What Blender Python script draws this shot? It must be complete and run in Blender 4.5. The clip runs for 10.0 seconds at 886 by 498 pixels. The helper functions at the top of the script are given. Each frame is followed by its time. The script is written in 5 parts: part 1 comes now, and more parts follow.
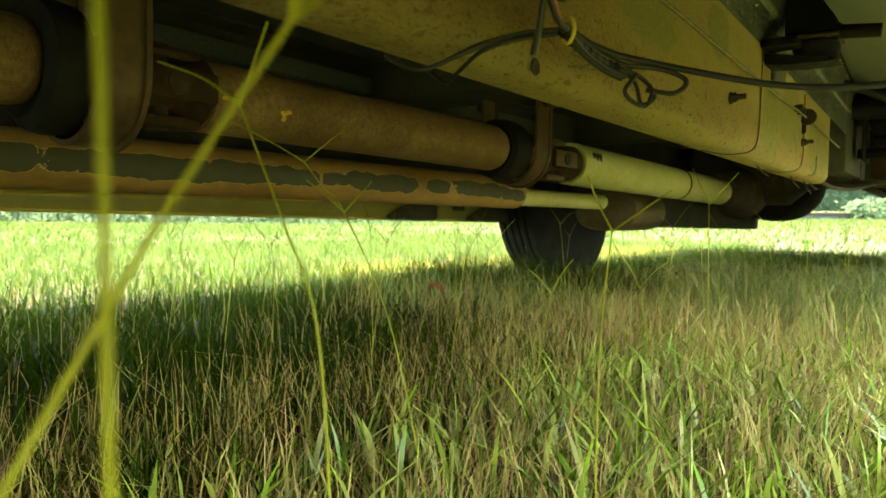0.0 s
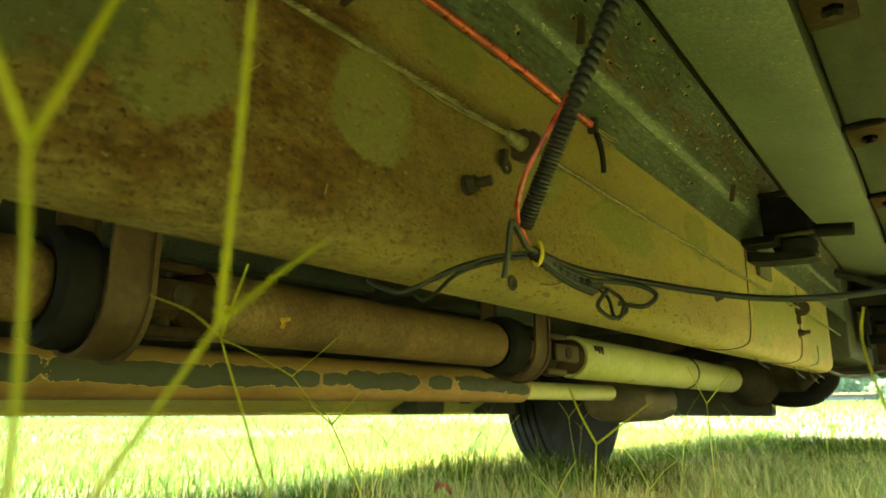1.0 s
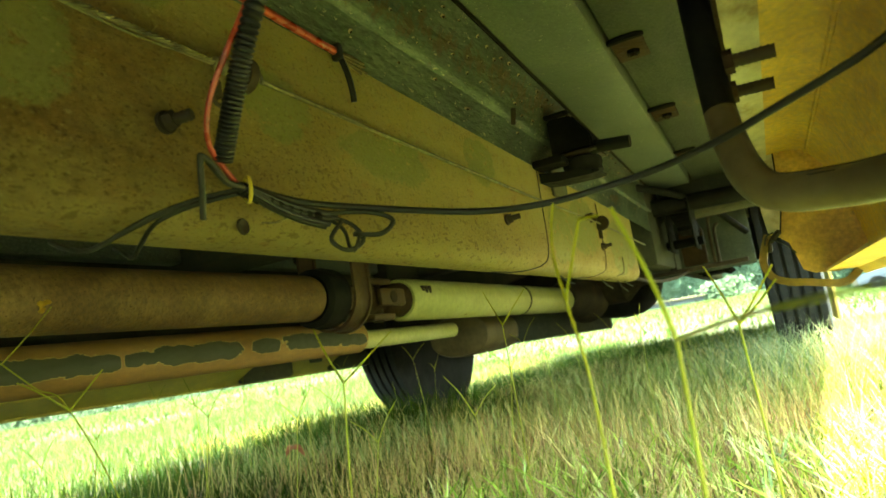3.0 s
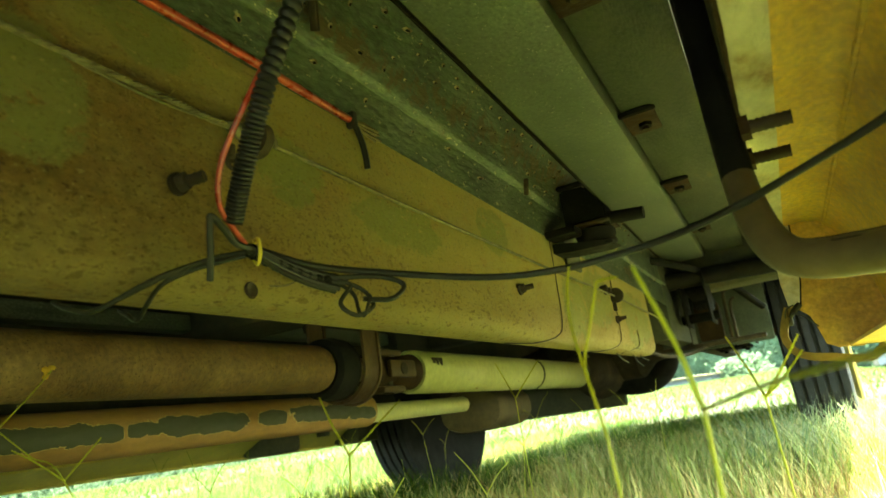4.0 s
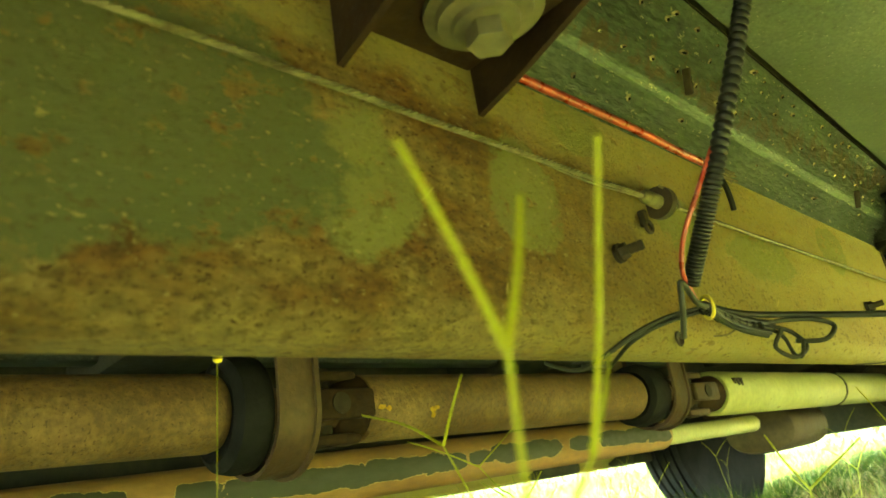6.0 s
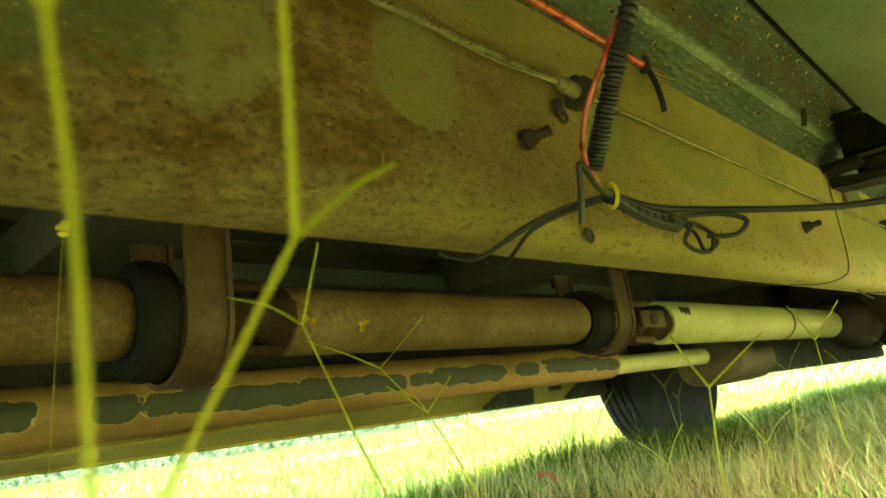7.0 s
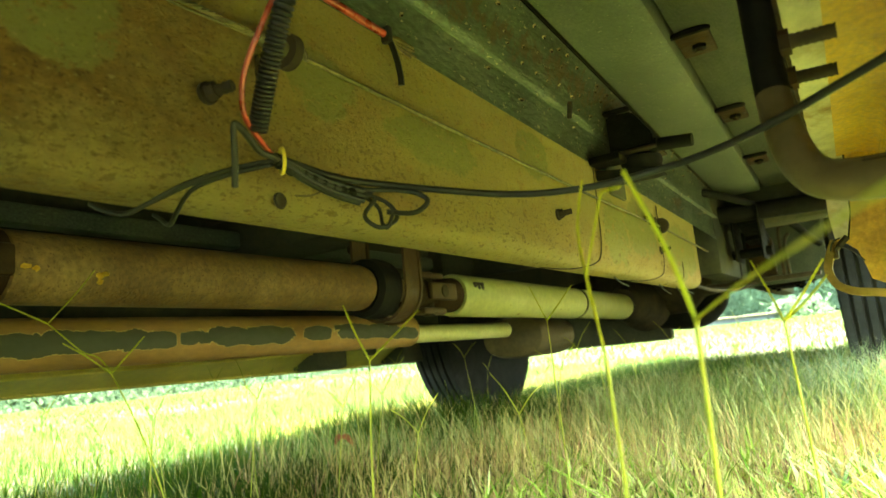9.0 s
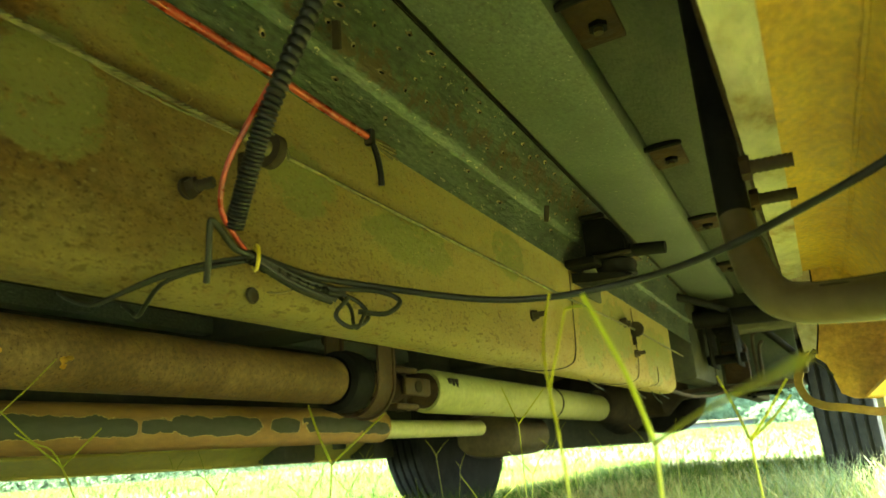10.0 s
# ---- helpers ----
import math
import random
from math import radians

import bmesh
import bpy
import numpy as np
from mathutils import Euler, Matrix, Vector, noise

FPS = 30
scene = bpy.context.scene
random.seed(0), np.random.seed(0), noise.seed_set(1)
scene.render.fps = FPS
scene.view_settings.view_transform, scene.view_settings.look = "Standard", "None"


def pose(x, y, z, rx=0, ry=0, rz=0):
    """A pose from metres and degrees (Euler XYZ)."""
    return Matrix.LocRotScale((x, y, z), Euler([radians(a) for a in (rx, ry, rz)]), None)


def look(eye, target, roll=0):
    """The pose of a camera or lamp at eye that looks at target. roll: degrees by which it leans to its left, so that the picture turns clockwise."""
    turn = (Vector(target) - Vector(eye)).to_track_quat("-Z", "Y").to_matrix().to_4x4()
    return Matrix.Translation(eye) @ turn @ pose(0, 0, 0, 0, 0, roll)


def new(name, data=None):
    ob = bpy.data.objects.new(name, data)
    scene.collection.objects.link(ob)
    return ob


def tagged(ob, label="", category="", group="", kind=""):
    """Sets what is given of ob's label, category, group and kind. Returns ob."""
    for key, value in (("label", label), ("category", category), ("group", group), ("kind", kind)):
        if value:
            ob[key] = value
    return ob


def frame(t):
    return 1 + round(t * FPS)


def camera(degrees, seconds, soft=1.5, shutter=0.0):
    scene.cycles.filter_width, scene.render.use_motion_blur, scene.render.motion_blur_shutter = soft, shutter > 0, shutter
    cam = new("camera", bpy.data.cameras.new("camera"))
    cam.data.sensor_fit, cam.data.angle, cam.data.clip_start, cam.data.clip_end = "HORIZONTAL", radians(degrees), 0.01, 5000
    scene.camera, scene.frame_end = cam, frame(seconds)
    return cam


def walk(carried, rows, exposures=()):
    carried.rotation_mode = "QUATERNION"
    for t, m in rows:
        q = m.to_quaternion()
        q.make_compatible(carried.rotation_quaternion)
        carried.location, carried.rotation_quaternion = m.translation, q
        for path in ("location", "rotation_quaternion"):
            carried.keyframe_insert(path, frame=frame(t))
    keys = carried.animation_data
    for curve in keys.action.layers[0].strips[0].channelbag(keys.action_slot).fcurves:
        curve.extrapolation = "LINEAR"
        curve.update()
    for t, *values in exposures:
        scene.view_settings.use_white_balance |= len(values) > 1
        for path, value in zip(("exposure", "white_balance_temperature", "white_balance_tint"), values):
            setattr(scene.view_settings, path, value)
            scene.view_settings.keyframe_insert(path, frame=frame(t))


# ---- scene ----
cam = camera(65.7, 10.0)
PATH = [
    (0, (-0.026, 0.037, 0.267), (-1.235, 1.629, 0.192), 1.1),
    (0.5, (-0.007, 0.039, 0.281), (-1.221, 1.615, 0.494), 0.4),
    (1, (-0.003, 0.037, 0.283), (-1.209, 1.564, 0.745), 0.1),
    (1.5, (0.004, 0.038, 0.285), (-1.215, 1.531, 0.821), -1.5),
    (2, (0.02, 0.058, 0.286), (-1.188, 1.56, 0.82), -5.3),
    (2.5, (0.026, 0.085, 0.276), (-1.067, 1.729, 0.595), -8.6),
    (2.7, (0.034, 0.094, 0.275), (-0.976, 1.796, 0.563), -8.8),
    (3.8, (0.053, 0.124, 0.26), (-0.643, 1.952, 0.678), -9.9),
    (4, (0.039, 0.115, 0.269), (-0.831, 1.842, 0.779), -8.5),
    (4.5, (0.006, 0.07, 0.28), (-1.061, 1.654, 0.871), -8.5),
    (5, (-0.018, 0.032, 0.286), (-1.163, 1.565, 0.869), -9.9),
    (5.2, (-0.0255, 0.006, 0.2935), (-1.244, 1.473, 0.8985), -9.2),
    (6.3, (-0.023, -0.012, 0.297), (-1.366, 1.32, 0.947), -9.0),
    (6.5, (-0.025, 0.014, 0.287), (-1.35, 1.384, 0.892), -8.2),
    (7, (-0.021, 0.048, 0.267), (-1.36, 1.454, 0.746), -8.2),
    (7.5, (-0.017, 0.063, 0.26), (-1.351, 1.507, 0.631), -8.5),
    (8, (-0.008, 0.066, 0.261), (-1.327, 1.528, 0.613), -7.3),
    (8.5, (0.024, 0.099, 0.263), (-1.171, 1.665, 0.607), -6.3),
    (9, (0.054, 0.122, 0.258), (-0.99, 1.796, 0.587), -5.7),
    (9.5, (0.064, 0.126, 0.26), (-0.925, 1.821, 0.649), -4.1),
    (10, (0.061, 0.121, 0.264), (-0.885, 1.785, 0.844), -3.8),
]
walk(cam, [(t, look(eye, target, roll)) for t, eye, target, roll in PATH], [(0, 4.2, 9000, -8), (0.5, 4.65, 8900, -11), (1, 4.95, 8900, -13), (2, 5.5, 8500, -16), (2.5, 5.15, 8000, -17), (3.8, 4.45, 7900, -17), (4.5, 6.0, 8500, -16), (5, 5.75, 8700, -15), (6.5, 5.9, 8500, -19), (7, 5.2, 8700, -16), (8, 5.1, 8500, -16), (10, 5.05, 7900, -16)])
cam.data.dof.use_dof, cam.data.dof.focus_distance, cam.data.dof.aperture_fstop = True, 0.65, 13.0


# ---- light ----
world = bpy.data.worlds.new("sky_world")
scene.world = world
world.use_nodes = True
wn, wl = world.node_tree.nodes, world.node_tree.links
wn.clear()
sky = wn.new("ShaderNodeTexSky")
sky.sky_type, sky.sun_disc = "NISHITA", False
SUN_UP, SUN_ROUND = radians(69), radians(80)
sky.sun_elevation, sky.sun_rotation = SUN_UP, SUN_ROUND
sky.air_density, sky.dust_density = 1.0, 2.0
bg = wn.new("ShaderNodeBackground")
bg.inputs["Strength"].default_value = 0.15
wo = wn.new("ShaderNodeOutputWorld")
wl.new(sky.outputs["Color"], bg.inputs["Color"])
wl.new(bg.outputs["Background"], wo.inputs["Surface"])
sun_data = bpy.data.lights.new("sun", "SUN")
sun_data.energy, sun_data.angle, sun_data.color = 3.8, radians(0.6), (1.0, 0.95, 0.86)
sun = new("sun", sun_data)
sun_way = Vector((math.sin(SUN_ROUND) * math.cos(SUN_UP), math.cos(SUN_ROUND) * math.cos(SUN_UP), math.sin(SUN_UP)))
sun.matrix_world = look(sun_way * 30, (0, 0, 0))


# ---- materials ----
def mat(name, stops, scale=8.0, detail=6.0, rough=(0.6, 0.85), metal=0.0, bump=0.3, bump_scale=120.0, stretch=(1, 1, 1), grain=0.25, grain_scale=90.0,
        speck=None, speck_scale=60.0, speck_at=0.68, rand=0.0, island=False, spec=0.3):
    """A surface with large stains (stops of position, colour), fine grain, optional specks of another colour, and fine relief."""
    m = bpy.data.materials.new(name)
    m.use_nodes = True
    n, l = m.node_tree.nodes, m.node_tree.links
    p = n["Principled BSDF"]
    co = n.new("ShaderNodeTexCoord")
    mp = n.new("ShaderNodeMapping")
    mp.inputs["Scale"].default_value = stretch
    l.new(co.outputs["Object"], mp.inputs["Vector"])
    big = n.new("ShaderNodeTexNoise")
    big.inputs["Scale"].default_value, big.inputs["Detail"].default_value, big.inputs["Roughness"].default_value = scale, detail, 0.62
    l.new(mp.outputs["Vector"], big.inputs["Vector"])
    ramp = n.new("ShaderNodeValToRGB")
    els = ramp.color_ramp.elements
    while len(els) < len(stops):
        els.new(0.5)
    for e, (at, col) in zip(els, stops):
        e.position, e.color = at, (*col, 1)
    l.new(big.outputs["Fac"], ramp.inputs["Fac"])
    fine = n.new("ShaderNodeTexNoise")
    fine.inputs["Scale"].default_value, fine.inputs["Detail"].default_value = grain_scale, 5.0
    l.new(mp.outputs["Vector"], fine.inputs["Vector"])
    mul = n.new("ShaderNodeMapRange")
    mul.inputs["From Min"].default_value, mul.inputs["From Max"].default_value = 0.25, 0.75
    mul.inputs["To Min"].default_value, mul.inputs["To Max"].default_value = 1 - grain, 1 + grain
    l.new(fine.outputs["Fac"], mul.inputs["Value"])
    mix = n.new("ShaderNodeMix")
    mix.data_type, mix.blend_type = "RGBA", "MULTIPLY"
    mix.inputs["Factor"].default_value = 1.0
    l.new(ramp.outputs["Color"], mix.inputs["A"])
    l.new(mul.outputs["Result"], mix.inputs["B"])
    col = mix.outputs["Result"]
    if speck:
        sp = n.new("ShaderNodeTexNoise")
        sp.inputs["Scale"].default_value, sp.inputs["Detail"].default_value, sp.inputs["Roughness"].default_value = speck_scale, 3.0, 0.7
        l.new(mp.outputs["Vector"], sp.inputs["Vector"])
        sr = n.new("ShaderNodeMapRange")
        sr.inputs["From Min"].default_value, sr.inputs["From Max"].default_value = speck_at, speck_at + 0.05
        l.new(sp.outputs["Fac"], sr.inputs["Value"])
        sm = n.new("ShaderNodeMix")
        sm.data_type = "RGBA"
        l.new(sr.outputs["Result"], sm.inputs["Factor"])
        l.new(col, sm.inputs["A"])
        sm.inputs["B"].default_value = (*speck, 1)
        col = sm.outputs["Result"]
    if rand:
        src = n.new("ShaderNodeNewGeometry") if island else n.new("ShaderNodeObjectInfo")
        rr = n.new("ShaderNodeMapRange")
        rr.inputs["To Min"].default_value, rr.inputs["To Max"].default_value = 1 - rand, 1 + rand
        l.new(src.outputs["Random Per Island" if island else "Random"], rr.inputs["Value"])
        rm = n.new("ShaderNodeMix")
        rm.data_type, rm.blend_type = "RGBA", "MULTIPLY"
        rm.inputs["Factor"].default_value = 1.0
        l.new(col, rm.inputs["A"])
        l.new(rr.outputs["Result"], rm.inputs["B"])
        col = rm.outputs["Result"]
    l.new(col, p.inputs["Base Color"])
    ro = n.new("ShaderNodeMapRange")
    ro.inputs["From Min"].default_value, ro.inputs["From Max"].default_value = 0.3, 0.7
    ro.inputs["To Min"].default_value, ro.inputs["To Max"].default_value = rough
    l.new(fine.outputs["Fac"], ro.inputs["Value"])
    l.new(ro.outputs["Result"], p.inputs["Roughness"])
    p.inputs["Metallic"].default_value = metal
    p.inputs["Specular IOR Level"].default_value = spec
    if bump:
        bn = n.new("ShaderNodeTexNoise")
        bn.inputs["Scale"].default_value, bn.inputs["Detail"].default_value = bump_scale, 4.0
        l.new(mp.outputs["Vector"], bn.inputs["Vector"])
        bp = n.new("ShaderNodeBump")
        bp.inputs["Strength"].default_value, bp.inputs["Distance"].default_value = bump, 0.004
        l.new(bn.outputs["Fac"], bp.inputs["Height"])
        l.new(bp.outputs["Normal"], p.inputs["Normal"])
    return m


def blade_mat(name, stops, rough=0.5, spec=0.2, thin=0.30):
    """Grass: colour by blade, paler and drier in some, light passing through the blade."""
    m = bpy.data.materials.new(name)
    m.use_nodes = True
    n, l = m.node_tree.nodes, m.node_tree.links
    p = n["Principled BSDF"]
    p.inputs["Specular IOR Level"].default_value = 0.35
    g = n.new("ShaderNodeNewGeometry")
    ramp = n.new("ShaderNodeValToRGB")
    els = ramp.color_ramp.elements
    while len(els) < len(stops):
        els.new(0.5)
    for e, (at, col) in zip(els, stops):
        e.position, e.color = at, (*col, 1)
    l.new(g.outputs["Random Per Island"], ramp.inputs["Fac"])
    co = n.new("ShaderNodeTexCoord")
    nz = n.new("ShaderNodeTexNoise")
    nz.inputs["Scale"].default_value, nz.inputs["Detail"].default_value = 2.2, 3.0
    l.new(co.outputs["Object"], nz.inputs["Vector"])
    mr = n.new("ShaderNodeMapRange")
    mr.inputs["From Min"].default_value, mr.inputs["From Max"].default_value = 0.3, 0.7
    mr.inputs["To Min"].default_value, mr.inputs["To Max"].default_value = 0.75, 1.2
    l.new(nz.outputs["Fac"], mr.inputs["Value"])
    mix = n.new("ShaderNodeMix")
    mix.data_type, mix.blend_type = "RGBA", "MULTIPLY"
    mix.inputs["Factor"].default_value = 1.0
    l.new(ramp.outputs["Color"], mix.inputs["A"])
    l.new(mr.outputs["Result"], mix.inputs["B"])
    l.new(mix.outputs["Result"], p.inputs["Base Color"])
    p.inputs["Roughness"].default_value = rough
    p.inputs["Specular IOR Level"].default_value = spec
    tr = n.new("ShaderNodeBsdfTranslucent")
    l.new(mix.outputs["Result"], tr.inputs["Color"])
    ms = n.new("ShaderNodeMixShader")
    ms.inputs["Fac"].default_value = thin
    l.new(p.outputs["BSDF"], ms.inputs[1])
    l.new(tr.outputs["BSDF"], ms.inputs[2])
    l.new(ms.outputs["Shader"], n["Material Output"].inputs["Surface"])
    return m


def rail_mat():
    """Olive and mustard paint in sound patches and bands, worn between them to speckled brown rust with dark pits."""
    m = mat("rail_paint", [(0.34, (0.140, 0.076, 0.027)), (0.45, (0.236, 0.130, 0.044)), (0.56, (0.298, 0.206, 0.077)), (0.72, (0.362, 0.274, 0.107))], scale=26.0, detail=9.0, rough=(0.55, 0.9), bump=0.0,
            stretch=(1, 0.55, 1), speck=(0.100, 0.055, 0.023), speck_scale=430, speck_at=0.60, spec=0.12, grain=0.45, grain_scale=220)
    n, l = m.node_tree.nodes, m.node_tree.links
    p = n["Principled BSDF"]
    old = p.inputs["Base Color"].links[0].from_socket
    co = n.new("ShaderNodeTexCoord")

    def noise_of(scale, detail, stretch=(1, 1, 1), rough=0.65):
        mp = n.new("ShaderNodeMapping")
        mp.inputs["Scale"].default_value = stretch
        l.new(co.outputs["Object"], mp.inputs["Vector"])
        z = n.new("ShaderNodeTexNoise")
        z.inputs["Scale"].default_value, z.inputs["Detail"].default_value, z.inputs["Roughness"].default_value = scale, detail, rough
        l.new(mp.outputs["Vector"], z.inputs["Vector"])
        return z.outputs["Fac"]

    def calc(op, a, b, c=None):
        q = n.new("ShaderNodeMath")
        q.operation = op
        for k, v in enumerate((a, b, c)):
            if v is None:
                continue
            if isinstance(v, (int, float)):
                q.inputs[k].default_value = v
            else:
                l.new(v, q.inputs[k])
        return q.outputs["Value"]

    def span(v, a, b, c=0.0, d=1.0):
        q = n.new("ShaderNodeMapRange")
        for k, x in zip(("From Min", "From Max", "To Min", "To Max"), (a, b, c, d)):
            q.inputs[k].default_value = x
        l.new(v, q.inputs["Value"])
        return q.outputs["Result"]

    def islands(spots):
        near = None
        for y, z, a, b in spots:
            mp = n.new("ShaderNodeMapping")
            mp.inputs["Scale"].default_value = (0, 1 / a, 1 / b)
            mp.inputs["Location"].default_value = (0, -y / a, -z / b)
            l.new(co.outputs["Object"], mp.inputs["Vector"])
            ln = n.new("ShaderNodeVectorMath")
            ln.operation = "LENGTH"
            l.new(mp.outputs["Vector"], ln.inputs[0])
            near = ln.outputs["Value"] if near is None else calc("MINIMUM", near, ln.outputs["Value"])
        return near

    near = islands(((0.284, 0.446, 0.033, 0.037), (0.166, 0.434, 0.034, 0.040), (0.350, 0.508, 0.033, 0.023), (0.465, 0.457, 0.040, 0.025), (0.605, 0.446, 0.070, 0.023), (0.81, 0.476, 0.045, 0.028), (1.07, 0.415, 0.06, 0.05), (1.20, 0.44, 0.09, 0.05), (1.45, 0.42, 0.11, 0.06)))
    field = islands(((0.030, 0.446, 0.130, 0.068), (-0.22, 0.45, 0.20, 0.075)))
    fray = noise_of(30, 9, (1, 0.7, 1), 0.72)
    patch_mask = span(calc("MULTIPLY_ADD", fray, 1.5, near), 1.62, 1.76, 1.0, 0.0)
    sep = n.new("ShaderNodeSeparateXYZ")
    l.new(co.outputs["Object"], sep.inputs[0])
    edge = noise_of(9, 8, (1, 0.5, 1), 0.7)
    lip = span(calc("MULTIPLY_ADD", edge, -0.055, sep.outputs["Z"]), 0.338, 0.356, 0.8, 0.0)
    lip = calc("MULTIPLY", lip, span(sep.outputs["Y"], 0.20, 0.42, 0.35, 1.0))
    top = span(calc("MULTIPLY_ADD", edge, 0.10, sep.outputs["Z"]), 0.540, 0.556, 0.0, 1.0)
    field_mask = span(calc("MULTIPLY_ADD", fray, 1.1, field), 1.44, 1.57, 1.0, 0.0)
    drift = span(calc("MULTIPLY_ADD", sep.outputs["Y"], 0.35, noise_of(6, 10, (1, 0.45, 1), 0.68)), 0.600, 0.72, 0.0, 0.85)
    drift = calc("MULTIPLY", drift, span(calc("MULTIPLY_ADD", edge, 0.08, sep.outputs["Z"]), 0.43, 0.48, 0.35, 1.0))
    paint = calc("MAXIMUM", calc("MAXIMUM", patch_mask, calc("MAXIMUM", lip, field_mask)), calc("MAXIMUM", top, drift))
    scuff = span(noise_of(75, 6, (1, 0.6, 1), 0.7), 0.56, 0.62, 1.0, 0.15)
    paint = calc("MULTIPLY", calc("MULTIPLY", paint, scuff), 0.72)
    tone = n.new("ShaderNodeValToRGB")
    els = tone.color_ramp.elements
    els[0].position, els[0].color = 0.38, (0.335, 0.288, 0.108, 1)
    els[1].position, els[1].color = 0.62, (0.415, 0.350, 0.130, 1)
    l.new(noise_of(5, 5, (1, 0.5, 1)), tone.inputs["Fac"])
    # Rust turns paler with y; the rail's uneven light is put in here too.
    dry = n.new("ShaderNodeMix")
    dry.data_type = "RGBA"
    l.new(span(calc("MULTIPLY_ADD", noise_of(7, 6, (1, 0.6, 1)), 0.35, sep.outputs["Y"]), 0.40, 0.62, 0.0, 0.62), dry.inputs["Factor"])
    l.new(old, dry.inputs["A"])
    dry.inputs["B"].default_value = (0.410, 0.302, 0.114, 1)
    mx = n.new("ShaderNodeMix")
    mx.data_type = "RGBA"
    l.new(paint, mx.inputs["Factor"])
    l.new(dry.outputs["Result"], mx.inputs["A"])
    l.new(tone.outputs["Color"], mx.inputs["B"])
    mg = n.new("ShaderNodeMix")
    mg.data_type = "RGBA"
    l.new(calc("MULTIPLY", calc("MULTIPLY", patch_mask, scuff), 0.85), mg.inputs["Factor"])
    l.new(mx.outputs["Result"], mg.inputs["A"])
    mg.inputs["B"].default_value = (0.250, 0.242, 0.088, 1)
    mf = n.new("ShaderNodeMix")
    mf.data_type = "RGBA"
    l.new(calc("MULTIPLY", calc("MULTIPLY", field_mask, scuff), 0.95), mf.inputs["Factor"])
    l.new(mg.outputs["Result"], mf.inputs["A"])
    mf.inputs["B"].default_value = (0.142, 0.152, 0.068, 1)
    chips = span(noise_of(340, 3, (1, 0.6, 1), 0.6), 0.645, 0.69, 0.0, 0.7)
    mc = n.new("ShaderNodeMix")
    mc.data_type = "RGBA"
    l.new(chips, mc.inputs["Factor"])
    l.new(mf.outputs["Result"], mc.inputs["A"])
    mc.inputs["B"].default_value = (0.46, 0.36, 0.15, 1)
    grit = span(noise_of(400, 5, (1, 0.6, 1), 0.7), 0.555, 0.62, 0.0, 0.60)
    mk = n.new("ShaderNodeMix")
    mk.data_type = "RGBA"
    l.new(calc("MULTIPLY", grit, calc("MULTIPLY_ADD", paint, -0.75, 1.0)), mk.inputs["Factor"])
    l.new(mc.outputs["Result"], mk.inputs["A"])
    mk.inputs["B"].default_value = (0.075, 0.042, 0.017, 1)
    dash = span(noise_of(210, 4, (1, 0.5, 1), 0.62), 0.575, 0.635, 0.0, 0.52)
    low = span(calc("MULTIPLY_ADD", edge, 0.10, sep.outputs["Z"]), 0.44, 0.49, 1.0, 0.25)
    md = n.new("ShaderNodeMix")
    md.data_type = "RGBA"
    l.new(calc("MULTIPLY", dash, low), md.inputs["Factor"])
    l.new(mk.outputs["Result"], md.inputs["A"])
    md.inputs["B"].default_value = (0.115, 0.072, 0.028, 1)
    l.new(md.outputs["Result"], p.inputs["Base Color"])
    pits = noise_of(240, 7, (1, 0.8, 1), 0.8)
    relief = calc("MULTIPLY_ADD", paint, 0.9, calc("MULTIPLY", pits, calc("SUBTRACT", 1.5, paint)))
    bp = n.new("ShaderNodeBump")
    bp.inputs["Strength"].default_value, bp.inputs["Distance"].default_value = 1.0, 0.005
    l.new(relief, bp.inputs["Height"])
    l.new(bp.outputs["Normal"], p.inputs["Normal"])
    return m


# bare islands on the exhaust pipe: place along it, half length, offset up, half height
PEELED = [(0.02, 0.09, 0.0, 0.012), (0.20, 0.055, 0.004, 0.015), (0.335, 0.024, 0.002, 0.014), (0.475, 0.110, 0.0, 0.014), (0.640, 0.080, 0.001, 0.0150), (0.738, 0.022, 0.0, 0.0105), (0.784, 0.016, 0.001, 0.009), (0.812, 0.012, 0.0, 0.008), (0.903, 0.082, 0.001, 0.0150), (1.062, 0.036, 0.001, 0.0115), (1.195, 0.092, 0.001, 0.0140), (1.335, 0.040, -0.006, 0.012)]


